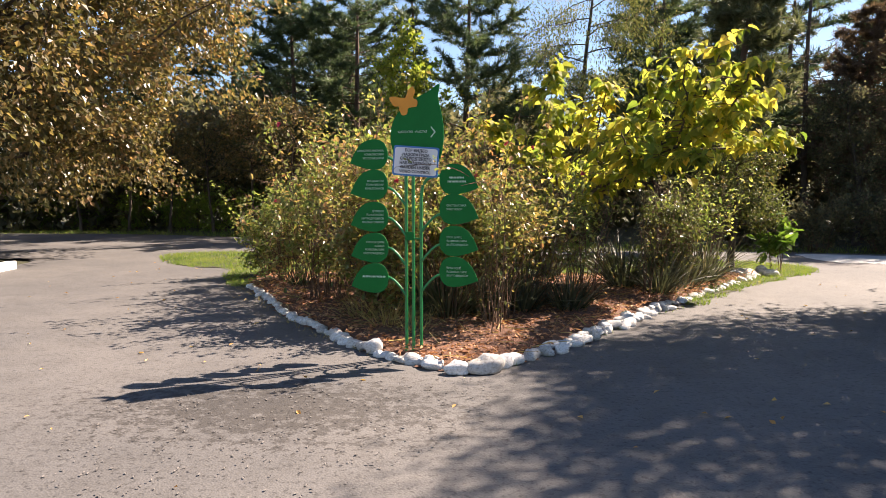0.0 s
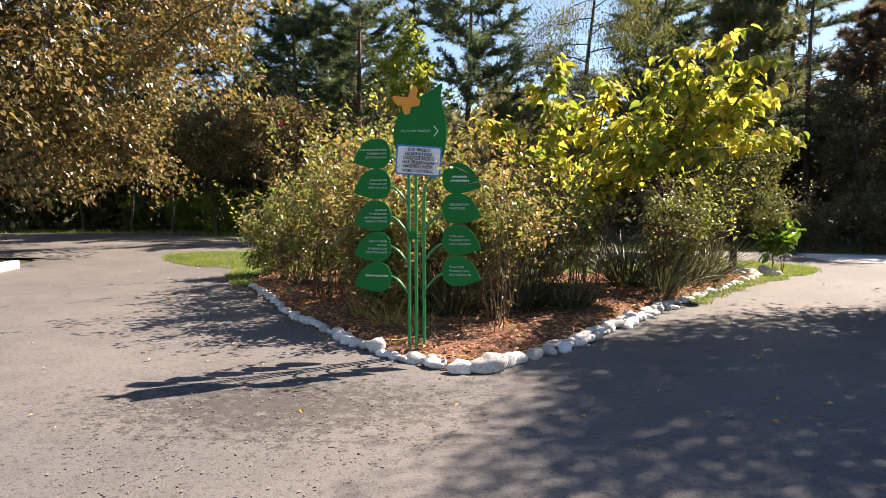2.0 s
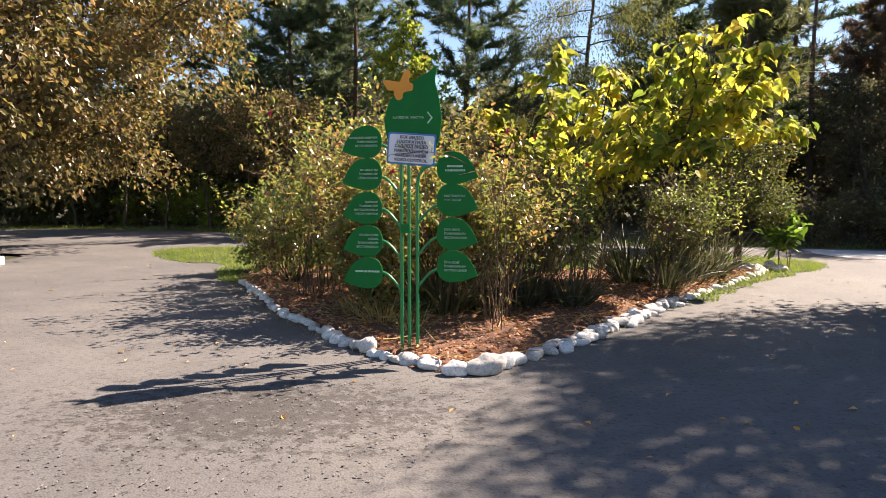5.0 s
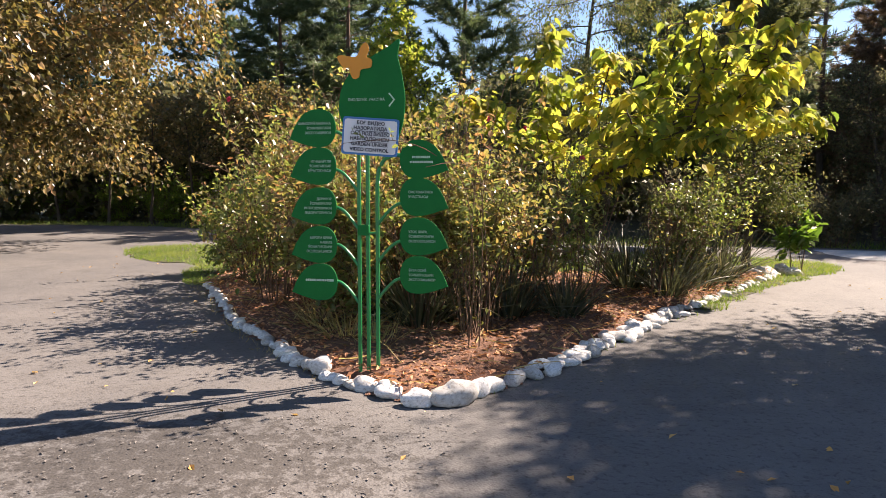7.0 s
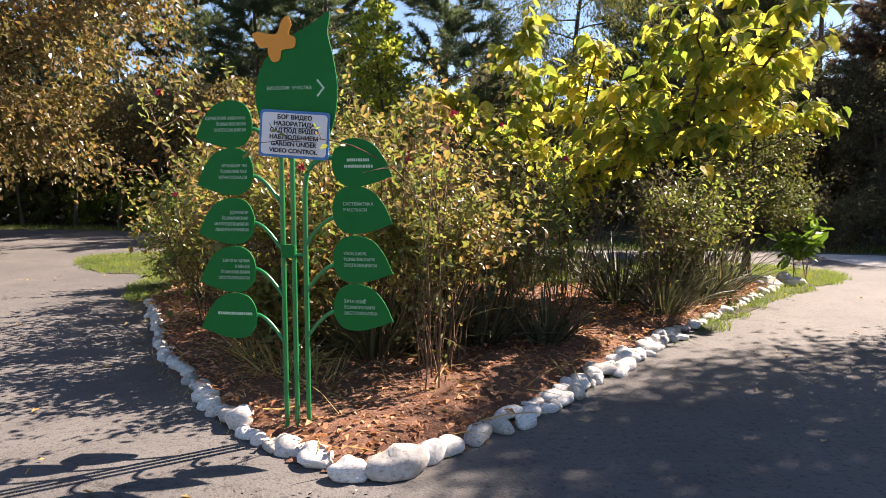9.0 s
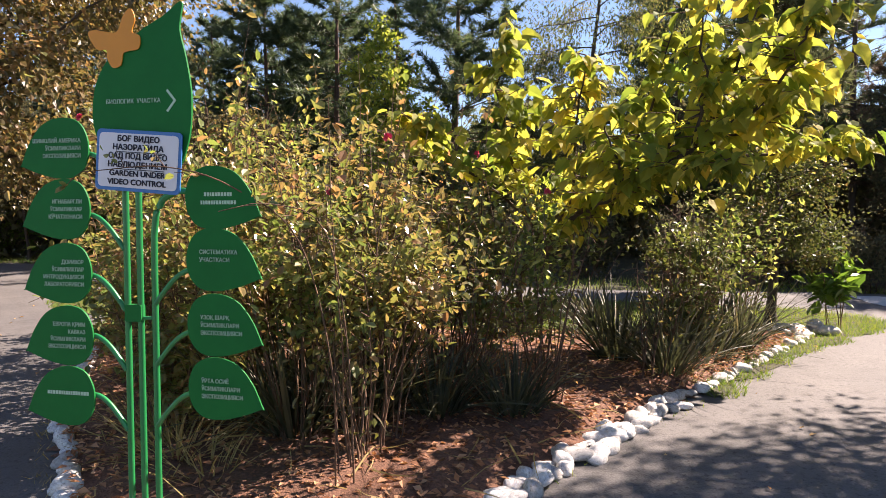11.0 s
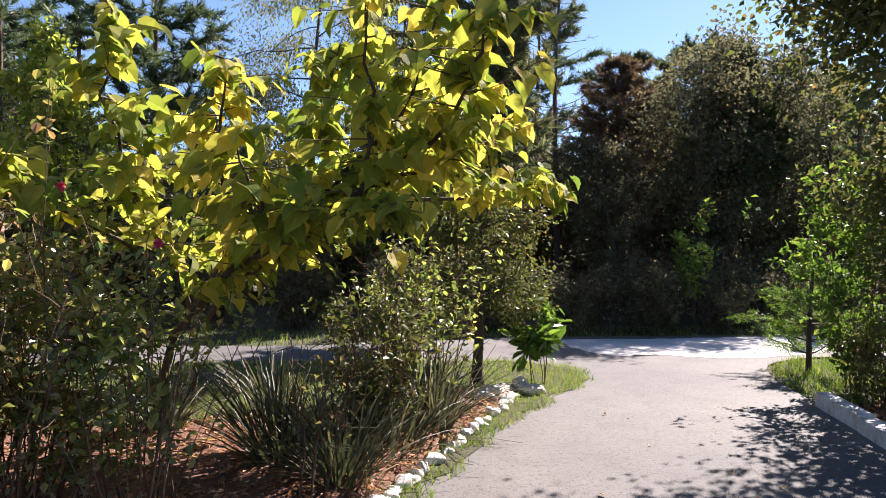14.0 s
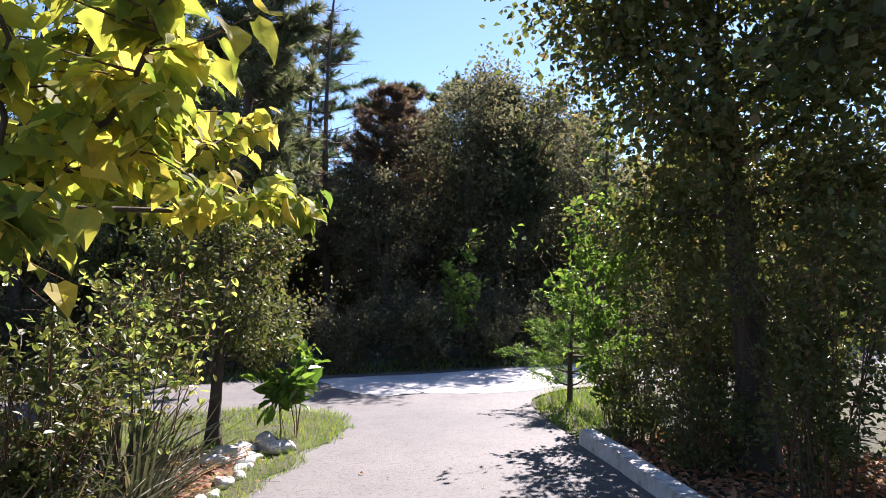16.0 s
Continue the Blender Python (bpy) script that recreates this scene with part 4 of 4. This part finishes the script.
# ---- big-leaved tree ----
def big_leaf_tree(x, y, stems, seed, loose, bend=list):
    """stems: polylines from the foot. Heart-shaped leaves stand along side shoots; the first of them are objects of their own."""
    r = rng(seed)
    e = thing("big_leaved_tree", "young tree with large yellow-green heart-shaped leaves in sunlight", "tree", x, y, 0, "big-leaved trees")
    pos, way = [], []
    shoots = Geo()
    for pts, girth in stems:
        k = np.array(bend(pts), float)
        t = np.linspace(0, len(k) - 1, 4 * len(k))
        line = np.stack([np.interp(t, np.arange(len(k)), k[:, c]) for c in range(3)], 1) + r.normal(0, 0.012, (len(t), 3))
        wood = Geo()
        wood.tube(line, np.linspace(girth, 0.006, len(t)), 8)
        put("stem", wood.mesh("stem", M_BARK), e, "dark slender stem")
        length = np.linalg.norm(np.diff(k, axis=0), axis=1).sum()
        for s in np.linspace(0.32, 1.0, int(length * 14)):
            at = np.array([np.interp(s * (len(t) - 1), np.arange(len(t)), line[:, c]) for c in range(3)])
            if at[2] < 1.0:
                continue
            a = r.uniform(0, 2 * math.pi)
            d = np.array([math.cos(a), math.sin(a), r.uniform(-0.15, 0.45)])
            tw = wander(r, at, d, r.uniform(0.18, 0.65) * (1.15 - 0.5 * s), 4, 0.12, -0.03)
            shoots.tube(tw, np.linspace(0.006, 0.0025, 5), 4)
            n = r.integers(4, 8)
            for q in range(n):
                u = (q + 0.7) / n
                c = np.array([np.interp(u, np.linspace(0, 1, 5), tw[:, w]) for w in range(3)])
                b = a + (1 if q % 2 else -1) * r.uniform(0.5, 1.4)
                pos.append(c + r.normal(0, 0.015, 3))
                way.append((math.cos(b), math.sin(b), r.uniform(-1.3, -0.1)))
    pos, way = np.array(pos), np.array(way)
    crown = tagged(put("branchwork", shoots.mesh("branchwork", M_CANE), e), kind="stuff")
    size = r.uniform(0.085, 0.19, len(pos))
    order = np.argsort(pos[:, 1] + y)
    one, rest = order[:loose], order[loose:]
    protos = [leaves("large_leaf", HEART, np.zeros((1, 3)), np.array([[1.0, 0, 0]]), 1.0, w, M_YELLOWONE, rng(s), 1.0) for s, w in ((1, 0.8), (2, 0.92), (3, 0.72))]
    for i in one:
        ob = put("large_leaf", protos[i % 3], crown)
        d = unit(way[i])
        q = Vector(d).to_track_quat("X", "Z").to_matrix().to_4x4() @ Matrix.Rotation(r.normal(0, 0.3), 4, "X")
        ob.matrix_basis = Matrix.Translation(pos[i]) @ q @ Matrix.Diagonal((size[i],) * 3 + (1,))
    if len(rest):
        tagged(put("leaves", leaves("leaves", HEART, pos[rest], way[rest], size[rest], 0.82, M_YELLOW, r, 0.7), e), "", "", "", "stuff")
    return e


def drawn(pts):
    """The limbs lean over towards the tip of the bed."""
    k = [min(1, max(0, (z - 0.78) / 0.7)) for _, _, z in pts]
    return [(x + 0.2 * q, y - 0.75 * q, z) for (x, y, z), q in zip(pts, k)]


big_leaf_tree(1.5, 12.0, [
    ([(0, 0, 0), (0.02, -0.05, 0.4), (0.05, -0.1, 0.78)], 0.035),
    ([(0.05, -0.1, 0.78), (0.3, -0.6, 1.25), (0.6, -1.2, 1.75), (0.85, -1.6, 2.4), (0.95, -1.8, 3.0)], 0.026),
    ([(0.05, -0.1, 0.78), (-0.15, -0.6, 1.3), (-0.4, -1.2, 1.9), (-0.55, -1.6, 2.5), (-0.5, -1.9, 3.05)], 0.024),
    ([(0.05, -0.3, 1.0), (0.2, -1.0, 1.6), (0.15, -1.6, 2.2), (0.2, -2.0, 2.8)], 0.02),
    ([(-0.2, -0.7, 1.4), (-0.8, -1.3, 1.8), (-1.2, -1.8, 2.15), (-1.35, -2.1, 2.3)], 0.018),
    ([(0.4, -0.8, 1.4), (0.9, -1.6, 1.7), (1.1, -2.1, 2.0)], 0.016)], 7, 140, drawn)
big_leaf_tree(1.35, 10.9, [
    ([(0, 0, 0), (0.06, -0.15, 0.85), (0.6, -0.9, 1.45), (1.2, -1.5, 1.95), (1.7, -1.8, 2.5), (1.92, -1.95, 3.25)], 0.04),
    ([(0.9, -1.2, 1.7), (1.4, -1.85, 1.95), (1.4, -2.15, 2.4), (1.35, -2.25, 3.05)], 0.022),
    ([(1.2, -1.5, 1.95), (2.2, -1.4, 1.95), (2.8, -1.1, 2.05), (3.2, -0.85, 2.1)], 0.018),
    ([(1.2, -1.5, 1.95), (1.9, -1.95, 2.1), (2.15, -2.05, 2.7)], 0.018),
    ([(0.6, -0.9, 1.45), (0.9, -1.7, 1.6), (0.75, -2.1, 1.85), (0.6, -2.2, 2.25)], 0.018),
    ([(0.9, -1.2, 1.7), (1.3, -2.0, 1.8), (1.45, -2.6, 1.8)], 0.016),
    ([(0.06, -0.15, 0.85), (0.5, 0.1, 1.5), (1.3, -0.3, 1.9), (2.2, -0.9, 2.1)], 0.02),
    ([(1.2, -1.5, 1.95), (2.0, -1.1, 2.2), (2.6, -0.7, 2.45), (2.9, -0.45, 2.75)], 0.018),
    ([(0.5, 0.1, 1.5), (1.4, 0.0, 2.0), (2.2, -0.1, 2.4), (2.7, -0.2, 2.8)], 0.018),
    ([(1.2, -1.5, 1.95), (1.8, -2.2, 2.2), (1.9, -2.65, 2.5), (1.85, -2.9, 2.8)], 0.018)], 11, 220)

# ---- at the end of the bed ----
broadleaf("small_tree", "small dense green tree at the end of the stone row", 4.57, 12.2, 2.5, 0.85, 0.36, M_DARKLEAF, M_BARK, 21, 18, 10, 60, 0.05, girth=0.07, spread=0.08)
shrub("seedling", "young sapling with large drooping dark green leaves", 5.32, 12.12, 1.2, 0.4, M_BRIGHT, 22, 5, 6, 9, 0.18, low=0.3, width=0.6, shape=OVAL, spread=0.03, flat=0.7, category="sapling")

# ---- along the road ----
TALL = "tall dark leafy tree overhanging the kerb"
broadleaf("tree", TALL, 8.25, 8.95, 8.3, 1.65, 0.26, M_DARKLEAF, M_BARK, 31, 38, 13, 80, 0.085, girth=0.15, spread=0.24, tall_crown=0.75)
broadleaf("tree", TALL, 8.9, 5.3, 7.0, 2.1, 0.1, M_DARKLEAF, M_BARK, 32, 28, 12, 34, 0.09, girth=0.17, spread=0.22, tall_crown=0.6)
broadleaf("tree", TALL, 7.9, 7.1, 8.0, 2.0, 0.42, M_DARKLEAF, M_BARK, 39, 28, 12, 52, 0.09, girth=0.1, spread=0.22, tall_crown=0.8)
broadleaf("tree", TALL, 7.3, 5.6, 6.5, 1.9, 0.3, M_DARKLEAF, M_BARK, 38, 24, 11, 36, 0.095, girth=0.1, spread=0.22, tall_crown=0.75)
broadleaf("tree", "leafy tree behind the kerb with green leaves", 10.2, 9.9, 5.2, 1.4, 0.1, M_DARKLEAF, M_BARK, 33, 18, 10, 34, 0.08, girth=0.1, spread=0.18, tall_crown=0.6)
shrub("tall_shrub", "tall bright green shrub beside the kerb end", 8.5, 10.75, 3.1, 0.42, M_BRIGHT, 34, 20, 10, 26, 0.08, low=0.1, upright=1.6)
for i, (x, y, h) in enumerate(((9.2, 10.2, 3.0), (8.3, 9.3, 2.9), (7.6, 8.1, 3.0), (7.1, 6.8, 2.8), (9.6, 9.2, 3.2), (9.1, 7.9, 3.2), (8.6, 6.6, 3.0))):
    shrub("tall_shrub", "tall dark leafy shrub in shade behind the kerb", x, y, h, 0.75, M_DARKLEAF, 130 + i, 26, 10, 34, 0.055, low=0.08, upright=1.6)
shrub("shrub", "low leafy shrub in the shade of the kerb", 8.15, 10.1, 1.3, 0.6, M_DARKLEAF, 35, 22, 7, 24, 0.05, low=0.1)
shrub("shrub", "low leafy shrub in the shade of the kerb", 7.75, 9.15, 0.9, 0.5, M_DARKLEAF, 36, 20, 6, 22, 0.05, low=0.1)
conifer("juniper", "young conifer with feathery spreading green boughs", 9.05, 12.0, 1.5, 1.0, 0.1, M_BRIGHT, M_BARK, 37, 7, 5, 8, 40, 0.06, 0.012, 0.03, up=0.1)
broadleaf("tree", "large autumn tree hanging over the road", -10.9, 14.4, 11.0, 6.9, 0.2, M_LINDEN, M_BARK, 41, 62, 17, 150, 0.125, girth=0.22, spread=0.19, droop=0.1, flat=0.62, tall_crown=0.6)
shrub("shrub", "russet shrub behind the kerb", -9.6, 12.4, 1.3, 0.7, M_OCHRE, 42, 24, 7, 26, 0.05, low=0.1)
shrub("shrub", "russet shrub behind the kerb", -9.1, 10.8, 1.3, 0.7, M_OCHRE, 43, 24, 7, 26, 0.05, low=0.1)

# ---- the wood across the road ----
PINE = "dark pine across the road"
P = lambda x, y, h, rad, seed, **k: conifer("pine", PINE, x, y, h, rad, k.pop("low", 0.16), k.pop("mat", M_PINE), M_BARKRED, seed, group="pines across the road", **k)
pine_a = P(-6.5, 24.6, 8.7, 2.5, 51, pointed=0.42, gaps=0.3, tufts=13, whorls=17)
pine_b = P(-4.2, 24.6, 9.5, 2.7, 52, pointed=0.42, gaps=0.3, tufts=13, whorls=17)
pine_c = P(-0.3, 22.5, 9.0, 2.9, 53, pointed=0.42, gaps=0.3, tufts=13, whorls=17)
spruce = conifer("spruce", "narrow dark spruce across the road", -2.0, 23.0, 7.9, 1.2, 0.1, M_PINE, M_BARKRED, 54, 20, 6, 8, 30, 0.12, 0.02, pointed=1.2, group="pines across the road")
P(6.0, 17.3, 8.2, 1.35, 55, pointed=0.6, mat=M_PINEGREY, low=0.28, needle=0.22, whorls=16, tufts=10)
P(13.6, 19.2, 6.8, 1.8, 153, low=0.45)
P(8.0, 22.0, 8.3, 1.9, 56, pointed=0.7)
broadleaf("willow", "airy pale willow with hanging twigs", 3.2, 22.3, 9.8, 2.8, 0.22, M_BIRCH, M_BARK, 57, 24, 11, 110, 0.09, width=0.4, girth=0.13, droop=0.55, spread=0.25)
broadleaf("maple", "young maple with pale yellow-green leaves", -1.6, 20.6, 6.5, 1.2, 0.3, M_MAPLE, M_BARK, 58, 16, 9, 34, 0.12, girth=0.06, spread=0.15, shape=OVAL)
conifer("dead_larch", "bare dead larch with thin grey twigs", 9.9, 21.3, 9.8, 1.7, 0.25, M_BROWN, M_BARK, 59, 18, 5, 6, 4, 0.12, 0.012, 0.1, up=0.1, crown="dead_spray")
conifer("brown_conifer", "conifer with browned needles", 11.4, 20.8, 6.7, 2.2, 0.12, M_BROWN, M_BARKRED, 60, 20, 7, 12, 44, 0.18, 0.022, pointed=0.6, gaps=0.2)
dark_a = broadleaf("tree", "dark tree at the edge of the wood", 12.9, 20.0, 7.7, 1.9, 0.12, M_WOODLEAF, M_BARK, 61, 22, 10, 44, 0.1, girth=0.12, spread=0.22, group="trees of the wood")
dark_b = broadleaf("tree", "dark tree at the edge of the wood", 14.6, 19.6, 7.2, 1.8, 0.12, M_WOODLEAF, M_BARK, 62, 22, 10, 44, 0.1, girth=0.12, spread=0.22, group="trees of the wood")
green_c = broadleaf("tree", "green tree at the edge of the wood", 16.4, 18.8, 6.6, 1.7, 0.12, M_WOODLEAF, M_BARK, 63, 22, 10, 44, 0.1, girth=0.12, spread=0.22, group="trees of the wood")
r = rng(77)
for src, spots in ((pine_a, [(-10.5, 29), (13.5, 24), (-15, 28), (7, 27), (19, 23), (-5.5, 29), (24, 21)]), (pine_b, [(-7.6, 32), (6.4, 24.8), (11.3, 26), (-12.8, 27.5), (16.8, 25), (-20, 33), (21.5, 24)]),
                   (spruce, [(11.9, 21.8), (12.6, 20.4), (15.2, 16.9), (-8.6, 31), (-5.4, 27.5)]),
                   (dark_a, [(18.0, 16.2), (19.5, 17.5), (10.0, 18.6), (22, 15.6), (14, 23), (-14, 32), (-18, 31)]), (dark_b, [(12.6, 19.0), (16.5, 16.2), (19.6, 14.4), (-22, 30), (-11, 32)])):
    for x, y in spots:
        s = r.uniform(0.82, 1.08) * (0.72 if y < 19 and x > 5 else 1)
        copy_thing(src, Matrix.Translation((x, y, 0)) @ Matrix.Rotation(r.uniform(0, 6.28), 4, "Z") @ Matrix.Diagonal((s, s, s, 1)))
under = shrub("undergrowth", "dark undergrowth at the edge of the wood", 8.0, 16.5, 1.4, 0.95, M_WOODLEAF, 70, 24, 8, 24, 0.075, low=0.08, group="undergrowth of the wood")
for x, y in ((9.4, 16.2), (10.8, 15.9), (12.2, 15.6), (13.8, 15.2), (15.2, 14.8), (6.8, 17.8), (5.0, 18.2), (3.0, 19.2), (10.2, 17.2), (1.0, 20.0), (-1.8, 21.4), (16.8, 14.4), (-3.6, 21.2), (18.4, 14), (11.8, 16.8)):
    s = r.uniform(0.8, 1.3)
    copy_thing(under, Matrix.Translation((x, y, 0)) @ Matrix.Rotation(r.uniform(0, 6.28), 4, "Z") @ Matrix.Diagonal((s, s, s, 1)))
# The hedge stands in tree shade here; its sunlit look comes from the leaf colour.
hedge = shrub("hedge_shrub", "sunlit bright green shrub beyond the road", -8.9, 23.2, 1.9, 1.1, M_SUNLEAF, 71, 26, 8, 26, 0.075, low=0.05, group="hedge beyond the road")
for x, y in ((-7.1, 23.2), (-10.6, 24.1), (-12.4, 24.3), (-14.2, 24.3), (-15.9, 24.2), (-17.6, 24.0), (-5.4, 22.5)):
    copy_thing(hedge, Matrix.Translation((x, y, 0)) @ Matrix.Rotation(r.uniform(0, 6.28), 4, "Z"))
young = broadleaf("young_tree", "slender young tree with thin trunk beside the road", -8.8, 22.6, 4.6, 1.3, 0.42, M_LINDEN, M_BARK, 72, 12, 8, 30, 0.09, girth=0.05, spread=0.16, group="young trees along the road")
for x, y in ((-10.4, 22.8), (-7.2, 22.0), (-12.0, 23.1), (-5.9, 21.4), (-13.8, 23.2)):
    copy_thing(young, Matrix.Translation((x, y, 0)) @ Matrix.Rotation(r.uniform(0, 6.28), 4, "Z"))


def far_wood():
    """The wood goes on behind the first trees: one uneven mass of foliage."""
    r = rng(90)
    n = 60000
    a = r.uniform(-0.85, 1.15, n)
    d = r.uniform(27, 36, n)
    top = np.array([4.6 + 2.2 * noise.noise((q * 9, 0.2, 0)) + 1.4 * noise.noise((q * 30, 3.2, 0)) for q in a])
    pos = np.stack([np.sin(a) * d, np.cos(a) * d, r.uniform(0, 1, n) ** 0.8 * top * d / 28], 1)
    me = leaves("far_wood", SMALL, pos, r.normal(0, 1, (n, 3)), r.uniform(0.25, 0.5, n), 0.7, M_WOODLEAF, r, 0.2)
    tagged(put("far_wood", me), "dark distant woodland behind the trees", "woods", "", "stuff")


far_wood()
# Sunlit look painted in with the lightened leaf colour.
shrub("sapling", "sunlit sapling at the edge of the wood", 10.35, 15.9, 2.8, 0.55, M_SUNLEAF, 73, 5, 8, 22, 0.1, low=0.35, shape=OVAL, category="sapling")


# ---- grass, litter, fallen leaves ----
def grass(name, label, poly, count, size, mat, seed, z=0.0, lean=0.5):
    r = rng(seed)
    p = scatter(poly, count, r)
    p = p[[noise.noise((a * 1.6, b * 1.6, seed)) + 0.5 * noise.noise((a * 6, b * 6, seed)) > -0.4 for a, b in p]]
    pos = np.concatenate([p, np.full((len(p), 1), z)], 1)
    way = np.concatenate([r.normal(0, lean, (len(p), 2)), np.ones((len(p), 1))], 1)
    ob = put(name, leaves(name, NEEDLE, pos, way, size * r.uniform(0.5, 1.3, len(p)), 0.09, mat, r, 0.1))
    return tagged(ob, label, "grass", "", "stuff")


lawn_line = smooth_line(LAWN, 0.15, 0.16, 5, True)
lawn_only = [(x * 1.02, 12.2 + (y - 12.2) * 1.02) for x, y in lawn_line]
grass("grass", "short sunlit grass round the bed", lawn_only, 130000, 0.08, M_GRASS, 1, 0.0, 0.6)
grass("grass", "tufts of grass along the border stones", [(0.3, 5.3), (0.6, 5.55), (1.05, 6.1), (2.05, 7.5), (3.4, 9.3), (4.4, 10.65), (4.2, 10.75), (3.0, 9.1), (1.8, 7.6), (0.5, 5.75)], 3500, 0.05, M_GRASS, 2, 0.0, 0.8)
grass("grass", "dry grass along the border stones", [(-0.5, 5.7), (-1.3, 6.6), (-1.85, 7.4), (-3.25, 9.75), (-2.9, 9.9), (-1.9, 8.0), (-1.0, 6.8)], 4000, 0.06, M_DRYGRASS, 3, 0.0, 0.9)
grass("grass", "grass verge along the far side of the road", [(-26, 21.0), (-12, 21.6), (-8, 20.7), (-4, 18.9), (0.3, 17.1), (3, 16.3), (7.3, 15.95), (10.1, 15.35), (12.8, 14.8), (24, 12.6), (24, 14.6), (11, 17), (4, 18.2), (-3, 20.6), (-8, 23), (-26, 23.5)], 70000, 0.14, M_GRASS, 4, -0.02, 0.5)
grass("grass", "grass at the end of the kerb", [(7.7, 10.4), (7.95, 11.15), (8.3, 11.8), (8.9, 12.5), (9.6, 12.85), (10.8, 12.6), (10, 11.2), (8.5, 10.2)], 5000, 0.13, M_GRASS, 5, -0.02, 0.5)


def litter(name, label, poly, count, size, mat, seed, z):
    r = rng(seed)
    p = scatter(poly, count, r)
    h = np.array([bed_height(a, b) + 0.015 for a, b in p]) if z is None else np.full(len(p), z)
    pos = np.concatenate([p, h[:, None]], 1)
    way = np.concatenate([r.normal(0, 1, (len(p), 2)), r.normal(0, 0.2, (len(p), 1))], 1)
    ob = put(name, leaves(name, SMALL, pos, way, size * r.uniform(0.4, 1.3, len(p)), 0.55, mat, r, 0.75))
    return tagged(ob, label, "leaves", "", "stuff")


litter("leaf_litter", "brown dry leaf litter on the bed soil", BED, 20000, 0.055, M_LITTER, 6, None)
litter("leaf_litter", "red-brown fallen leaves behind the kerb", [(7.8, 10.4), (7.4, 9.55), (6.85, 8.4), (6.2, 6.8), (5.8, 5.4), (7.5, 5.2), (9.5, 8), (9.5, 10.2)], 9000, 0.08, M_LITTER, 8, -0.005)
litter("fallen_leaves", "scattered small fallen leaves on the asphalt", [(-5.5, 2), (4, 2), (5, 6), (7, 10), (5, 14), (-6, 15), (-6.5, 9)], 260, 0.05, M_FALLEN, 7, 0.012)
dry = rng(12)
pts = scatter(BED, 900, dry)
pos = np.array([(a, b, bed_height(a, b) + 0.02) for a, b in pts])
way = np.concatenate([dry.normal(0, 1, (len(pts), 2)), dry.uniform(0, 0.35, (len(pts), 1))], 1)
tagged(put("dry_blades", leaves("dry_blades", BLADE, pos, way, dry.uniform(0.15, 0.4, len(pts)), 0.03, M_DRYGRASS, dry, 0.5)), "dry straw-coloured blades lying on the soil", "straw", "", "stuff")


def crumbs(name, label, poly, count, size, mat, seed):
    r = rng(seed)
    p = scatter(poly, count, r)
    pos = np.concatenate([p, np.full((len(p), 1), 0.007)], 1)
    way = np.concatenate([r.normal(0, 1, (len(p), 2)), r.normal(0, 0.06, (len(p), 1))], 1)
    me = leaves(name, OVAL, pos, way, size * r.uniform(0.4, 1.6, len(p)), 0.6, mat, r, 0.9)
    tagged(put(name, me), label, "gravel", "", "stuff")


crumbs("asphalt_crumbs", "dark loose crumbs of asphalt on the road", [(-2.1, 4.6), (-0.5, 5.2), (0.6, 5.2), (0.4, 4.2), (-0.4, 3.2), (-1.6, 3.0), (-2.0, 3.8)], 1100, 0.017, M_PATCH, 14)
crumbs("asphalt_crumbs", "dark loose crumbs of asphalt on the road", [(-5, 1.5), (4, 1.5), (5, 6), (6, 9), (2.5, 8), (0.5, 5.4), (-0.5, 5.6), (-3, 9.5), (-5.8, 9)], 500, 0.01, M_PATCH, 15)
